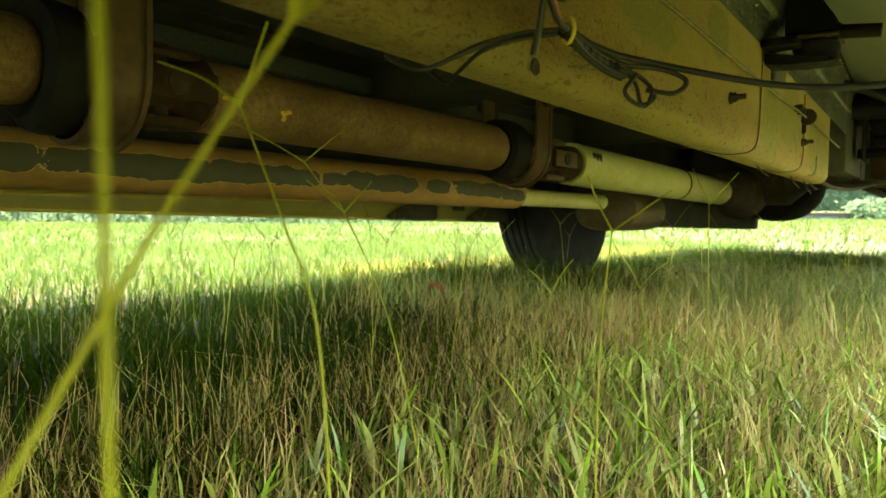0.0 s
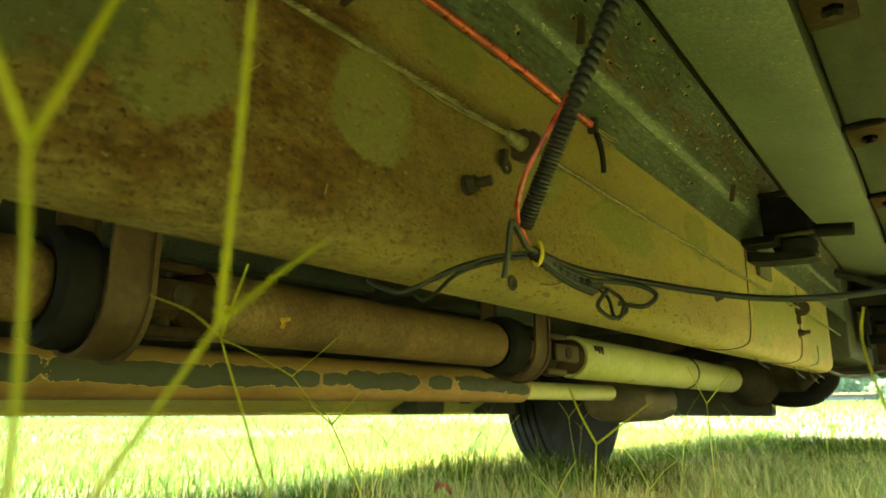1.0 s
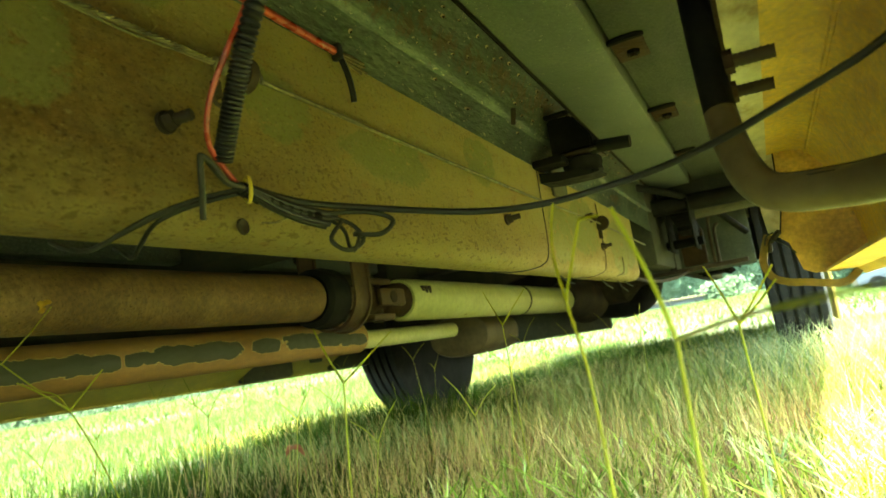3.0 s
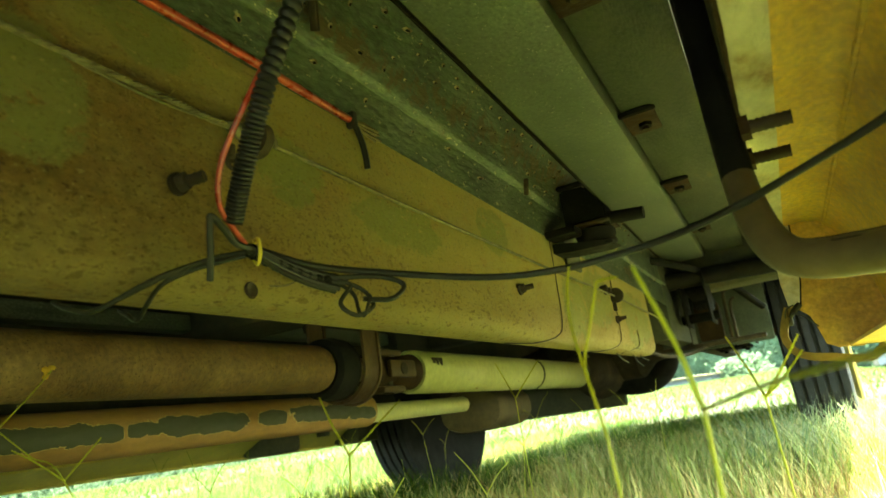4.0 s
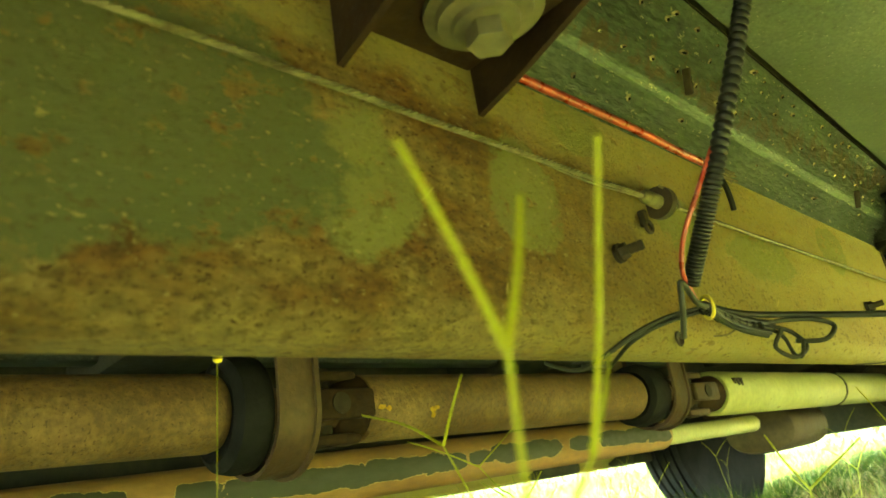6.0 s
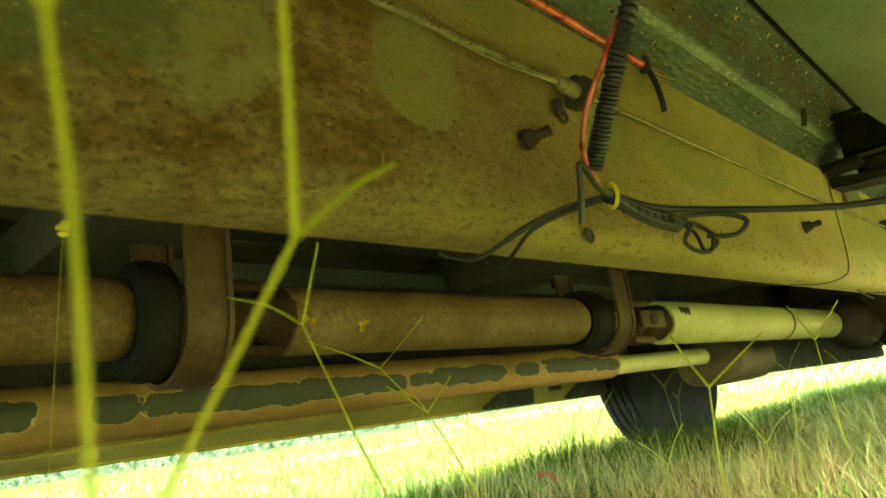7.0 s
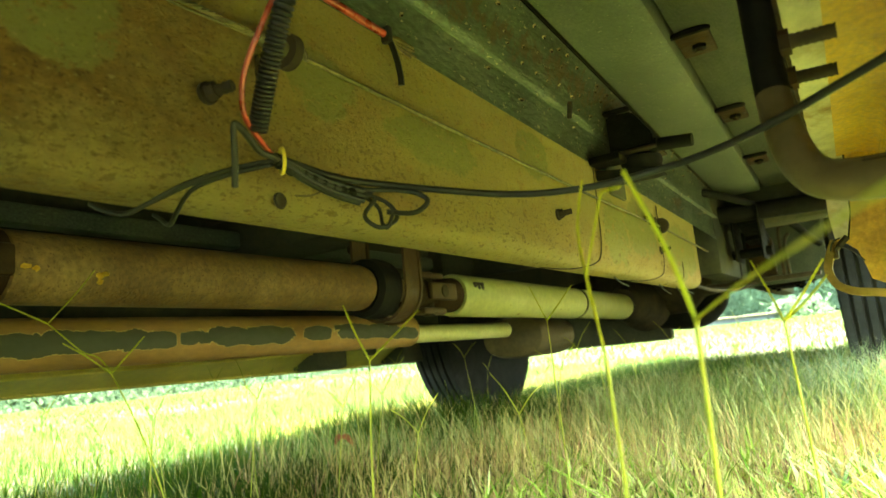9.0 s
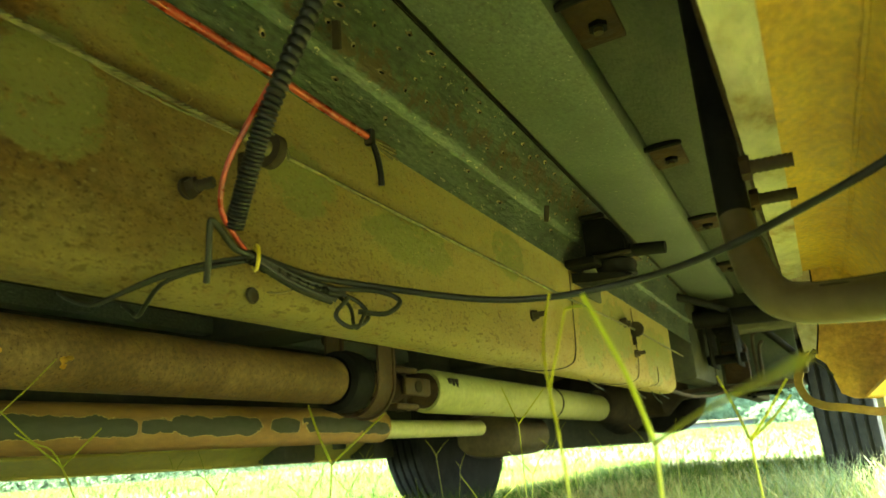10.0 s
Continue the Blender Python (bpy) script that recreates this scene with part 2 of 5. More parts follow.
def pipe_mat():
    """Orange-brown paint that has peeled off in long islands along the middle, with pale edges."""
    m = mat("flaking_pipe", [(0.3, (0.24, 0.130, 0.042)), (0.6, (0.35, 0.205, 0.070))], scale=9, rough=(0.5, 0.8), bump=0.3, grain=0.2, stretch=(1, 0.5, 1))
    n, l = m.node_tree.nodes, m.node_tree.links
    p = n["Principled BSDF"]
    old = p.inputs["Base Color"].links[0].from_socket
    co = n.new("ShaderNodeTexCoord")
    nz = n.new("ShaderNodeTexNoise")
    nz.inputs["Scale"].default_value, nz.inputs["Detail"].default_value, nz.inputs["Roughness"].default_value = 26.0, 8, 0.62
    l.new(co.outputs["Object"], nz.inputs["Vector"])
    near = None
    for y, a, dz, b in PEELED:
        mp = n.new("ShaderNodeMapping")
        mp.inputs["Scale"].default_value = (0, 1 / a, 1 / b)
        mp.inputs["Location"].default_value = (0, -y / a, -(0.3235 + 0.011 * y + dz) / b)
        l.new(co.outputs["Object"], mp.inputs["Vector"])
        pw = n.new("ShaderNodeVectorMath")
        pw.operation = "MULTIPLY"
        l.new(mp.outputs["Vector"], pw.inputs[0])
        l.new(mp.outputs["Vector"], pw.inputs[1])
        sq = n.new("ShaderNodeVectorMath")
        sq.operation = "LENGTH"
        l.new(pw.outputs["Vector"], sq.inputs[0])
        if near is None:
            near = sq.outputs["Value"]
        else:
            mn = n.new("ShaderNodeMath")
            mn.operation = "MINIMUM"
            l.new(near, mn.inputs[0])
            l.new(sq.outputs["Value"], mn.inputs[1])
            near = mn.outputs[0]
    fr = n.new("ShaderNodeMath")
    fr.operation = "MULTIPLY_ADD"
    l.new(nz.outputs["Fac"], fr.inputs[0])
    fr.inputs[1].default_value = 3.2
    l.new(near, fr.inputs[2])
    sm = n.new("ShaderNodeMapRange")
    sm.inputs["From Min"].default_value, sm.inputs["From Max"].default_value = 2.2, 3.2
    sm.inputs["To Min"].default_value, sm.inputs["To Max"].default_value = 0.5, 0.25
    l.new(fr.outputs[0], sm.inputs["Value"])
    ramp = n.new("ShaderNodeValToRGB")
    els = ramp.color_ramp.elements
    els[0].position, els[0].color = 0.34, (0, 0, 0, 1)
    els[1].position, els[1].color = 0.365, (0.5, 0.5, 0.5, 1)
    e = els.new(0.385)
    e.color = (1, 1, 1, 1)
    l.new(sm.outputs[0], ramp.inputs["Fac"])
    c2 = n.new("ShaderNodeValToRGB")
    k = c2.color_ramp.elements
    k[0].position, k[0].color = 0.45, (0.50, 0.36, 0.13, 1)
    k[1].position, k[1].color = 0.8, (0.062, 0.064, 0.034, 1)
    l.new(ramp.outputs["Color"], c2.inputs["Fac"])
    f = n.new("ShaderNodeMapRange")
    f.inputs["From Min"].default_value, f.inputs["From Max"].default_value = 0.1, 0.3
    l.new(ramp.outputs["Color"], f.inputs["Value"])
    mx = n.new("ShaderNodeMix")
    mx.data_type = "RGBA"
    l.new(f.outputs["Result"], mx.inputs["Factor"])
    l.new(old, mx.inputs["A"])
    l.new(c2.outputs["Color"], mx.inputs["B"])
    l.new(mx.outputs["Result"], p.inputs["Base Color"])
    return m


RAIL = rail_mat()
SHAFT = mat("rusty_shaft", [(0.3, (0.128, 0.075, 0.033)), (0.5, (0.186, 0.113, 0.048)), (0.7, (0.262, 0.168, 0.074))], scale=11, detail=9, rough=(0.5, 0.75), metal=0.1, bump=0.5, bump_scale=240,
            grain=0.38, grain_scale=160, speck=(0.098, 0.057, 0.026), speck_scale=300, speck_at=0.60)
PALE = mat("pale_paint", [(0.3, (0.410, 0.400, 0.140)), (0.5, (0.508, 0.497, 0.194)), (0.7, (0.572, 0.562, 0.248))], scale=7, rough=(0.4, 0.65), bump=0.15, bump_scale=150, grain=0.14, speck=(0.238, 0.184, 0.065), speck_scale=45, speck_at=0.67)
IRON = mat("dark_iron", [(0.3, (0.026, 0.021, 0.016)), (0.6, (0.058, 0.044, 0.026)), (0.75, (0.111, 0.072, 0.039))], scale=14, rough=(0.55, 0.85), spec=0.15, metal=0.0, bump=0.35, grain=0.3)
HANGER = mat("hanger_steel", [(0.3, (0.072, 0.042, 0.024)), (0.6, (0.120, 0.078, 0.036))], scale=12, rough=(0.45, 0.7), metal=0.2, bump=0.3, grain=0.3)
RUBBER = mat("black_rubber", spec=0.15, stops=[(0.3, (0.006, 0.006, 0.0055)), (0.7, (0.020, 0.019, 0.016))], scale=18, rough=(0.6, 0.85), bump=0.2, grain=0.25)
FLOOR = mat("green_floor_paint", [(0.30, (0.096, 0.062, 0.030)), (0.38, (0.066, 0.082, 0.052)), (0.48, (0.090, 0.113, 0.076)), (0.58, (0.118, 0.145, 0.098)), (0.70, (0.158, 0.186, 0.128))], scale=20, detail=12, stretch=(1, 0.4, 1), rough=(0.4, 0.75), bump=0.8, bump_scale=180,
            speck=(0.361, 0.335, 0.220), speck_scale=200, speck_at=0.625, grain=0.45, grain_scale=260)


def rust_band(m, x, half):
    """Brown rust in a ragged band round one line along the panel."""
    n, l = m.node_tree.nodes, m.node_tree.links
    p = n["Principled BSDF"]
    old = p.inputs["Base Color"].links[0].from_socket
    co = n.new("ShaderNodeTexCoord")
    sep = n.new("ShaderNodeSeparateXYZ")
    l.new(co.outputs["Object"], sep.inputs[0])
    off = n.new("ShaderNodeMath")
    off.operation = "SUBTRACT"
    l.new(sep.outputs["X"], off.inputs[0])
    off.inputs[1].default_value = x
    ab = n.new("ShaderNodeMath")
    ab.operation = "ABSOLUTE"
    l.new(off.outputs[0], ab.inputs[0])
    nz = n.new("ShaderNodeTexNoise")
    nz.inputs["Scale"].default_value, nz.inputs["Detail"].default_value, nz.inputs["Roughness"].default_value = 38, 10, 0.72
    l.new(co.outputs["Object"], nz.inputs["Vector"])
    ad = n.new("ShaderNodeMath")
    ad.operation = "MULTIPLY_ADD"
    l.new(ab.outputs[0], ad.inputs[0])
    ad.inputs[1].default_value = 0.16 / half
    l.new(nz.outputs["Fac"], ad.inputs[2])
    mr = n.new("ShaderNodeMapRange")
    mr.inputs["From Min"].default_value, mr.inputs["From Max"].default_value = 0.50, 0.60
    mr.inputs["To Min"].default_value, mr.inputs["To Max"].default_value = 0.75, 0.0
    l.new(ad.outputs[0], mr.inputs["Value"])
    mx = n.new("ShaderNodeMix")
    mx.data_type = "RGBA"
    l.new(mr.outputs["Result"], mx.inputs["Factor"])
    l.new(old, mx.inputs["A"])
    mx.inputs["B"].default_value = (0.135, 0.085, 0.040, 1)
    l.new(mx.outputs["Result"], p.inputs["Base Color"])


rust_band(FLOOR, -0.2125, 0.009)
BEAM = mat("green_beam_paint", [(0.28, (0.070, 0.083, 0.062)), (0.48, (0.101, 0.116, 0.088)), (0.7, (0.132, 0.149, 0.114))], scale=9, detail=10, stretch=(1, 0.6, 1), rough=(0.45, 0.7), bump=0.16, bump_scale=260, grain=0.42,
           grain_scale=320, speck=(0.259, 0.259, 0.203), speck_scale=260, speck_at=0.64)
STRIPFLOOR = mat("stained_green_strip", [(0.30, (0.035, 0.040, 0.030)), (0.5, (0.056, 0.064, 0.047)), (0.64, (0.078, 0.082, 0.060)), (0.72, (0.13, 0.095, 0.055))], scale=9, detail=8, stretch=(1.5, 0.5, 1), rough=(0.5, 0.8), bump=0.4, bump_scale=200, grain=0.3,
                 grain_scale=220, spec=0.15)
RUSTDOT = mat("rust_dot", [(0.3, (0.104, 0.058, 0.029)), (0.5, (0.195, 0.143, 0.078)), (0.7, (0.338, 0.286, 0.182))], scale=160, rough=(0.6, 0.9), bump=0.4, bump_scale=300, grain=0.4, rand=0.5)
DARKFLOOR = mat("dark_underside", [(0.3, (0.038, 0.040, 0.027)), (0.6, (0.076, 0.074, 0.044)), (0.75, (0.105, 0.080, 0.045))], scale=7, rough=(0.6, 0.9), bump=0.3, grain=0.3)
PLATE = mat("rusty_plate", [(0.3, (0.022, 0.012, 0.007)), (0.6, (0.048, 0.028, 0.013))], scale=25, rough=(0.6, 0.85), bump=0.4, grain=0.3, spec=0.15)
YELLOW = mat("yellow_panel", [(0.30, (0.410, 0.225, 0.056)), (0.44, (0.570, 0.340, 0.080)), (0.56, (0.670, 0.425, 0.098)), (0.72, (0.740, 0.505, 0.140))], scale=13, detail=10, stretch=(1, 0.6, 1), rough=(0.4, 0.65), bump=0.5, bump_scale=120, grain=0.25, grain_scale=240)
STRIP = mat("cream_flange", [(0.34, (0.243, 0.150, 0.066)), (0.43, (0.430, 0.355, 0.224)), (0.5, (0.524, 0.468, 0.347)), (0.72, (0.598, 0.542, 0.411))], scale=24, detail=9, stretch=(1, 0.5, 1), rough=(0.4, 0.6), bump=0.6, bump_scale=150, grain=0.25)
DARKYELLOW = mat("grimy_yellow_strap", [(0.3, (0.10, 0.066, 0.026)), (0.6, (0.23, 0.155, 0.055))], scale=30, rough=(0.75, 0.95), bump=0.3, grain=0.3, spec=0.05)
TUBE = mat("bent_tube_paint", [(0.3, (0.062, 0.046, 0.024)), (0.6, (0.120, 0.092, 0.044))], scale=10, rough=(0.35, 0.55), metal=0.0, bump=0.2, grain=0.2, spec=0.2)
PIPE = pipe_mat()
CHIP = mat("orange_chip", [(0.3, (0.55, 0.27, 0.03)), (0.6, (0.75, 0.46, 0.08))], scale=120, rough=(0.5, 0.7), bump=0.2, grain=0.3)
SILL = mat("yellow_sill", [(0.3, (0.414, 0.310, 0.069)), (0.6, (0.632, 0.506, 0.127))], scale=5, rough=(0.4, 0.6), bump=0.15, grain=0.12)
DRYLEAF = mat("dry_leaf", [(0.3, (0.22, 0.06, 0.025)), (0.7, (0.36, 0.12, 0.05))], scale=40, rough=(0.5, 0.8), bump=0.2, grain=0.25)
RED = mat("red_cable", [(0.3, (0.20, 0.022, 0.014)), (0.5, (0.38, 0.045, 0.026)), (0.7, (0.48, 0.08, 0.045))], scale=60, rough=(0.22, 0.4), bump=0.15, grain=0.3, spec=0.6)
COPPER = mat("bare_copper", [(0.3, (0.09, 0.070, 0.035)), (0.6, (0.20, 0.155, 0.080))], scale=200, rough=(0.4, 0.6), metal=0.3, bump=0.2, grain=0.3)
# Near-black of the mount rubber, also given to parts that vanish in shade.
RUBBER_SHADE = mat("rubber_shade_black", [(0.3, (0.003, 0.003, 0.003)), (0.7, (0.013, 0.012, 0.009))], scale=22, rough=(0.6, 0.9), bump=0.3, grain=0.4, spec=0.12)
BLACK = mat("black_plastic", [(0.3, (0.012, 0.0125, 0.011)), (0.7, (0.028, 0.029, 0.025))], scale=30, rough=(0.3, 0.5), bump=0.08, grain=0.2)
WIRE = mat("grey_green_wire", [(0.3, (0.011, 0.012, 0.007)), (0.7, (0.034, 0.034, 0.018))], scale=30, rough=(0.35, 0.6), bump=0.1, grain=0.2)
STEELROPE = mat("steel_rope", [(0.3, (0.109, 0.093, 0.044)), (0.7, (0.218, 0.197, 0.098))], scale=90, rough=(0.45, 0.7), metal=0.2, bump=0.3, grain=0.3)
TIE = mat("yellow_tie", [(0.3, (0.6, 0.45, 0.06)), (0.7, (0.7, 0.55, 0.10))], scale=20, rough=(0.35, 0.5), bump=0.05, grain=0.1)
TYRE = mat("tyre_rubber", [(0.3, (0.012, 0.012, 0.012)), (0.7, (0.028, 0.028, 0.027))], scale=12, rough=(0.75, 0.95), bump=0.25, grain=0.3, spec=0.15)
HUB = mat("wheel_steel", [(0.3, (0.11, 0.095, 0.05)), (0.7, (0.21, 0.19, 0.11))], scale=10, rough=(0.5, 0.7), bump=0.2, grain=0.25)
BODY = mat("body_paint", [(0.3, (0.50, 0.35, 0.08)), (0.7, (0.58, 0.42, 0.12))], scale=3, rough=(0.4, 0.55), bump=0.05, grain=0.06)
# Thatch and soil colours are darkened to give shaded gaps between the blades.
SOIL = mat("thatch_gap_soil", [(0.3, (0.014, 0.012, 0.005)), (0.5, (0.028, 0.025, 0.009)), (0.7, (0.055, 0.05, 0.018))], scale=9, rough=(0.8, 1.0), bump=0.6, bump_scale=60, grain=0.4, grain_scale=40)
GRASS = blade_mat("grass_blade", [(0.0, (0.014, 0.032, 0.004)), (0.26, (0.07, 0.125, 0.013)), (0.44, (0.33, 0.41, 0.046)), (0.58, (0.60, 0.50, 0.14)), (0.70, (0.36, 0.22, 0.065)), (0.84, (0.10, 0.058, 0.02)), (1.0, (0.022, 0.015, 0.006))], thin=0.2)
STRAW = blade_mat("straw_stem", [(0.0, (0.32, 0.30, 0.07)), (0.35, (0.56, 0.44, 0.145)), (0.7, (0.46, 0.29, 0.11)), (1.0, (0.22, 0.09, 0.05))], thin=0.2)
FRESH = blade_mat("fresh_blade", [(0.0, (0.07, 0.12, 0.014)), (0.3, (0.18, 0.30, 0.030)), (0.6, (0.36, 0.47, 0.06)), (0.85, (0.50, 0.56, 0.13)), (1.0, (0.58, 0.52, 0.20))], rough=0.26, spec=0.45, thin=0.22)
# These darker blade colours carry the shade under the vehicle.
SHADE_TONED = blade_mat("shade_toned_blade", [(0.0, (0.014, 0.032, 0.002)), (0.5, (0.030, 0.058, 0.004)), (0.85, (0.058, 0.075, 0.008)), (1.0, (0.11, 0.08, 0.02))], rough=0.8, spec=0.04)
# Sunlit copy of the grass, its colours lowered against burning out.
FARGRASS = blade_mat("sun_toned_blade", [(0.0, (0.036, 0.078, 0.012)), (0.5, (0.070, 0.122, 0.022)), (1.0, (0.130, 0.148, 0.044))], thin=0.55)
# Second sunlit copy, toned for the neutral bounce it throws on the chassis.
NEARLIT = blade_mat("bounce_toned_blade", [(0.0, (0.085, 0.15, 0.055)), (0.4, (0.145, 0.205, 0.092)), (0.7, (0.205, 0.225, 0.125)), (1.0, (0.24, 0.22, 0.135))], thin=0.45)
MIXED = blade_mat("pale_mixed_blade", [(0.0, (0.09, 0.14, 0.025)), (0.4, (0.22, 0.27, 0.06)), (0.7, (0.36, 0.38, 0.13)), (1.0, (0.42, 0.31, 0.13))], thin=0.25)
STALK = blade_mat("grass_stalk_green", [(0.0, (0.30, 0.34, 0.03)), (1.0, (0.47, 0.42, 0.055))], rough=0.4)
# Leaf colours are paled so that distance haze is part of them.
LEAF = blade_mat("hazed_foliage", [(0.0, (0.105, 0.160, 0.095)), (0.6, (0.130, 0.195, 0.118)), (1.0, (0.160, 0.225, 0.145))], rough=0.95, thin=0.60)


# ---- builders ----
def mesh_of(name, bm, material, smooth=True, angle=40):
    me = bpy.data.meshes.new(name)
    bmesh.ops.recalc_face_normals(bm, faces=bm.faces)
    for f in bm.faces:
        f.smooth = smooth
    if smooth:
        for e in bm.edges:
            if len(e.link_faces) == 2 and e.calc_face_angle(0) > radians(angle):
                e.smooth = False
    bm.to_mesh(me)
    bm.free()
    me.materials.append(material)
    return me


def part(name, bm, material, parent=None, label="", smooth=True):
    """Links a bmesh, built in world metres, as one mesh object under a thing or a part."""
    ob = new(name, mesh_of(name, bm, material, smooth))
    if parent:
        ob.parent = parent
        base = parent.location.copy()
        up = parent.parent
        while up:
            base += up.location
            up = up.parent
        ob.location = -base
    if label:
        ob["label"] = label
    return ob


def thing(name, at, label, category, group=""):
    e = new(name)
    e.empty_display_size = 0.05
    e.location = at
    return tagged(e, label, category, group)


def box(bm, lo, hi, bevel=0.0, turn=None, segs=2):
    made = bmesh.ops.create_cube(bm, size=1.0)["verts"]
    lo, hi = Vector(lo), Vector(hi)
    mid = (lo + hi) / 2
    m = Matrix.Translation(mid) @ (turn.to_4x4() if turn else Matrix()) @ Matrix.Diagonal((*(hi - lo), 1))
    bmesh.ops.transform(bm, matrix=m, verts=made)
    if bevel:
        edges = list({e for v in made for e in v.link_edges})
        bmesh.ops.bevel(bm, geom=edges, offset=bevel, segments=segs, profile=0.5, affect="EDGES")
    return bm


def prism(bm, profile, y0, y1, closed=True, steps=1):
    """Sweeps a profile of (x, z) along y."""
    rings = []
    for k in range(steps + 1):
        y = y0 + (y1 - y0) * k / steps
        rings.append([bm.verts.new((x, y, z)) for x, z in profile])
    n = len(profile)
    for a, b in zip(rings, rings[1:]):
        for i in range(n if closed else n - 1):
            j = (i + 1) % n
            bm.faces.new((a[i], a[j], b[j], b[i]))
    if closed:
        bm.faces.new(rings[0][::-1])
        bm.faces.new(rings[-1])
    return bm


def thick(line, t):
    """A closed outline of thickness t along an open line of (x, z)."""
    pts = [Vector(p) for p in line]
    left, right = [], []
    for i, p in enumerate(pts):
        a = pts[max(i - 1, 0)]
        b = pts[min(i + 1, len(pts) - 1)]
        d = (b - a).normalized()
        nrm = Vector((-d.y, d.x)) * t / 2
        left.append(tuple(p + nrm))
        right.append(tuple(p - nrm))
    return left + right[::-1]


def smooth_path(points, per=8):
    """A soft curve through the points."""
    p = [Vector(q) for q in points]
    p = [2 * p[0] - p[1]] + p + [2 * p[-1] - p[-2]]
    out = []
    for i in range(1, len(p) - 2):
        for k in range(per):
            t = k / per
            out.append(0.5 * ((2 * p[i]) + (p[i + 1] - p[i - 1]) * t + (2 * p[i - 1] - 5 * p[i] + 4 * p[i + 1] - p[i + 2]) * t * t + (3 * p[i] - p[i - 1] - 3 * p[i + 1] + p[i + 2]) * t ** 3))
    out.append(p[-2])
    return out


def tube(bm, path, radius, segs=10, flat=1.0, cap=True):
    """A round bar along a path; radius may be a list, one for each point."""
    path = [Vector(p) for p in path]
    rad = radius if isinstance(radius, (list, tuple)) else [radius] * len(path)
    d0 = (path[1] - path[0]).normalized()
    side = d0.orthogonal().normalized()
    rings = []
    for i, p in enumerate(path):
        d = (path[min(i + 1, len(path) - 1)] - path[max(i - 1, 0)]).normalized()
        side = (side - d * side.dot(d)).normalized()
        up = d.cross(side)
        rings.append([bm.verts.new(p + (side * math.cos(a) + up * math.sin(a) * flat) * rad[i]) for a in (2 * math.pi * k / segs for k in range(segs))])
    for a, b in zip(rings, rings[1:]):
        for k in range(segs):
            j = (k + 1) % segs
            bm.faces.new((a[k], a[j], b[j], b[k]))
    if cap:
        bm.faces.new(rings[0][::-1])
        bm.faces.new(rings[-1])
    return bm


def lathe(bm, centre, profile, axis="y", segs=32):
    """Turns a profile of (along, radius) about an axis through the centre."""
    c = Vector(centre)
    rings = []
    for s, r in profile:
        ring = []
        for k in range(segs):
            a = 2 * math.pi * k / segs
            u, v = math.cos(a) * r, math.sin(a) * r
            ring.append(bm.verts.new(c + (Vector((u, s, v)) if axis == "y" else Vector((s, u, v)) if axis == "x" else Vector((u, v, s)))))
        rings.append(ring)
    for a, b in zip(rings, rings[1:]):
        for k in range(segs):
            j = (k + 1) % segs
            bm.faces.new((a[k], a[j], b[j], b[k]))
    if profile[0][1] > 1e-6:
        bm.faces.new(rings[0])
    if profile[-1][1] > 1e-6:
        bm.faces.new(rings[-1][::-1])
    return bm


def bolt(bm, at, way, length, r, head=None, threads=True):
    """A threaded stud from at along way, with a hexagon nut at its foot."""
    at, way = Vector(at), Vector(way).normalized()
    if threads:
        n = max(6, int(length / 0.0016))
        path = [at + way * length * k / n for k in range(n + 1)]
        tube(bm, path, [r * (1.0 if k % 2 else 0.86) for k in range(n + 1)], 10)
    else:
        tube(bm, [at, at + way * length], r, 12)
    if head:
        tube(bm, [at, at + way * head * 0.8], head, 6)
    return bm


B = bmesh.new


def sheared(bm, k, y0, dx=0.0):
    """Sets a lengthwise piece askew: x moves by k for each metre of y."""
    for v in bm.verts:
        v.co.x += dx + k * (v.co.y - y0)
    return bm


# ---- ground ----
bm = B()
xs = [-400, -150, -60, -45, -22, -16, -10] + [-8 + 0.5 * k for k in range(33)] + [12, 25, 45, 60, 150, 400]
ys = xs


def rise(x, y):
    """The lawn climbs gently behind the vehicle."""
    return 0.026 * np.clip(y - 5.0, 0, 40) * np.clip((x + 22) / 12, 0, 1) * np.clip((3.0 - x) / 4.0, 0, 1)


grid = [[bm.verts.new((x, y, float(rise(x, y)) + (0.02 * noise.noise((x * 0.5, y * 0.5, 0)) if abs(x) < 13 and abs(y) < 13 else 0.0))) for x in xs] for y in ys]
for a, b in zip(grid, grid[1:]):
    for k in range(len(xs) - 1):
        bm.faces.new((a[k], a[k + 1], b[k + 1], b[k]))
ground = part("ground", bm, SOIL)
tagged(ground, "rough grassy ground with dry thatch, darkened for the gaps between blades", "ground", kind="structure")


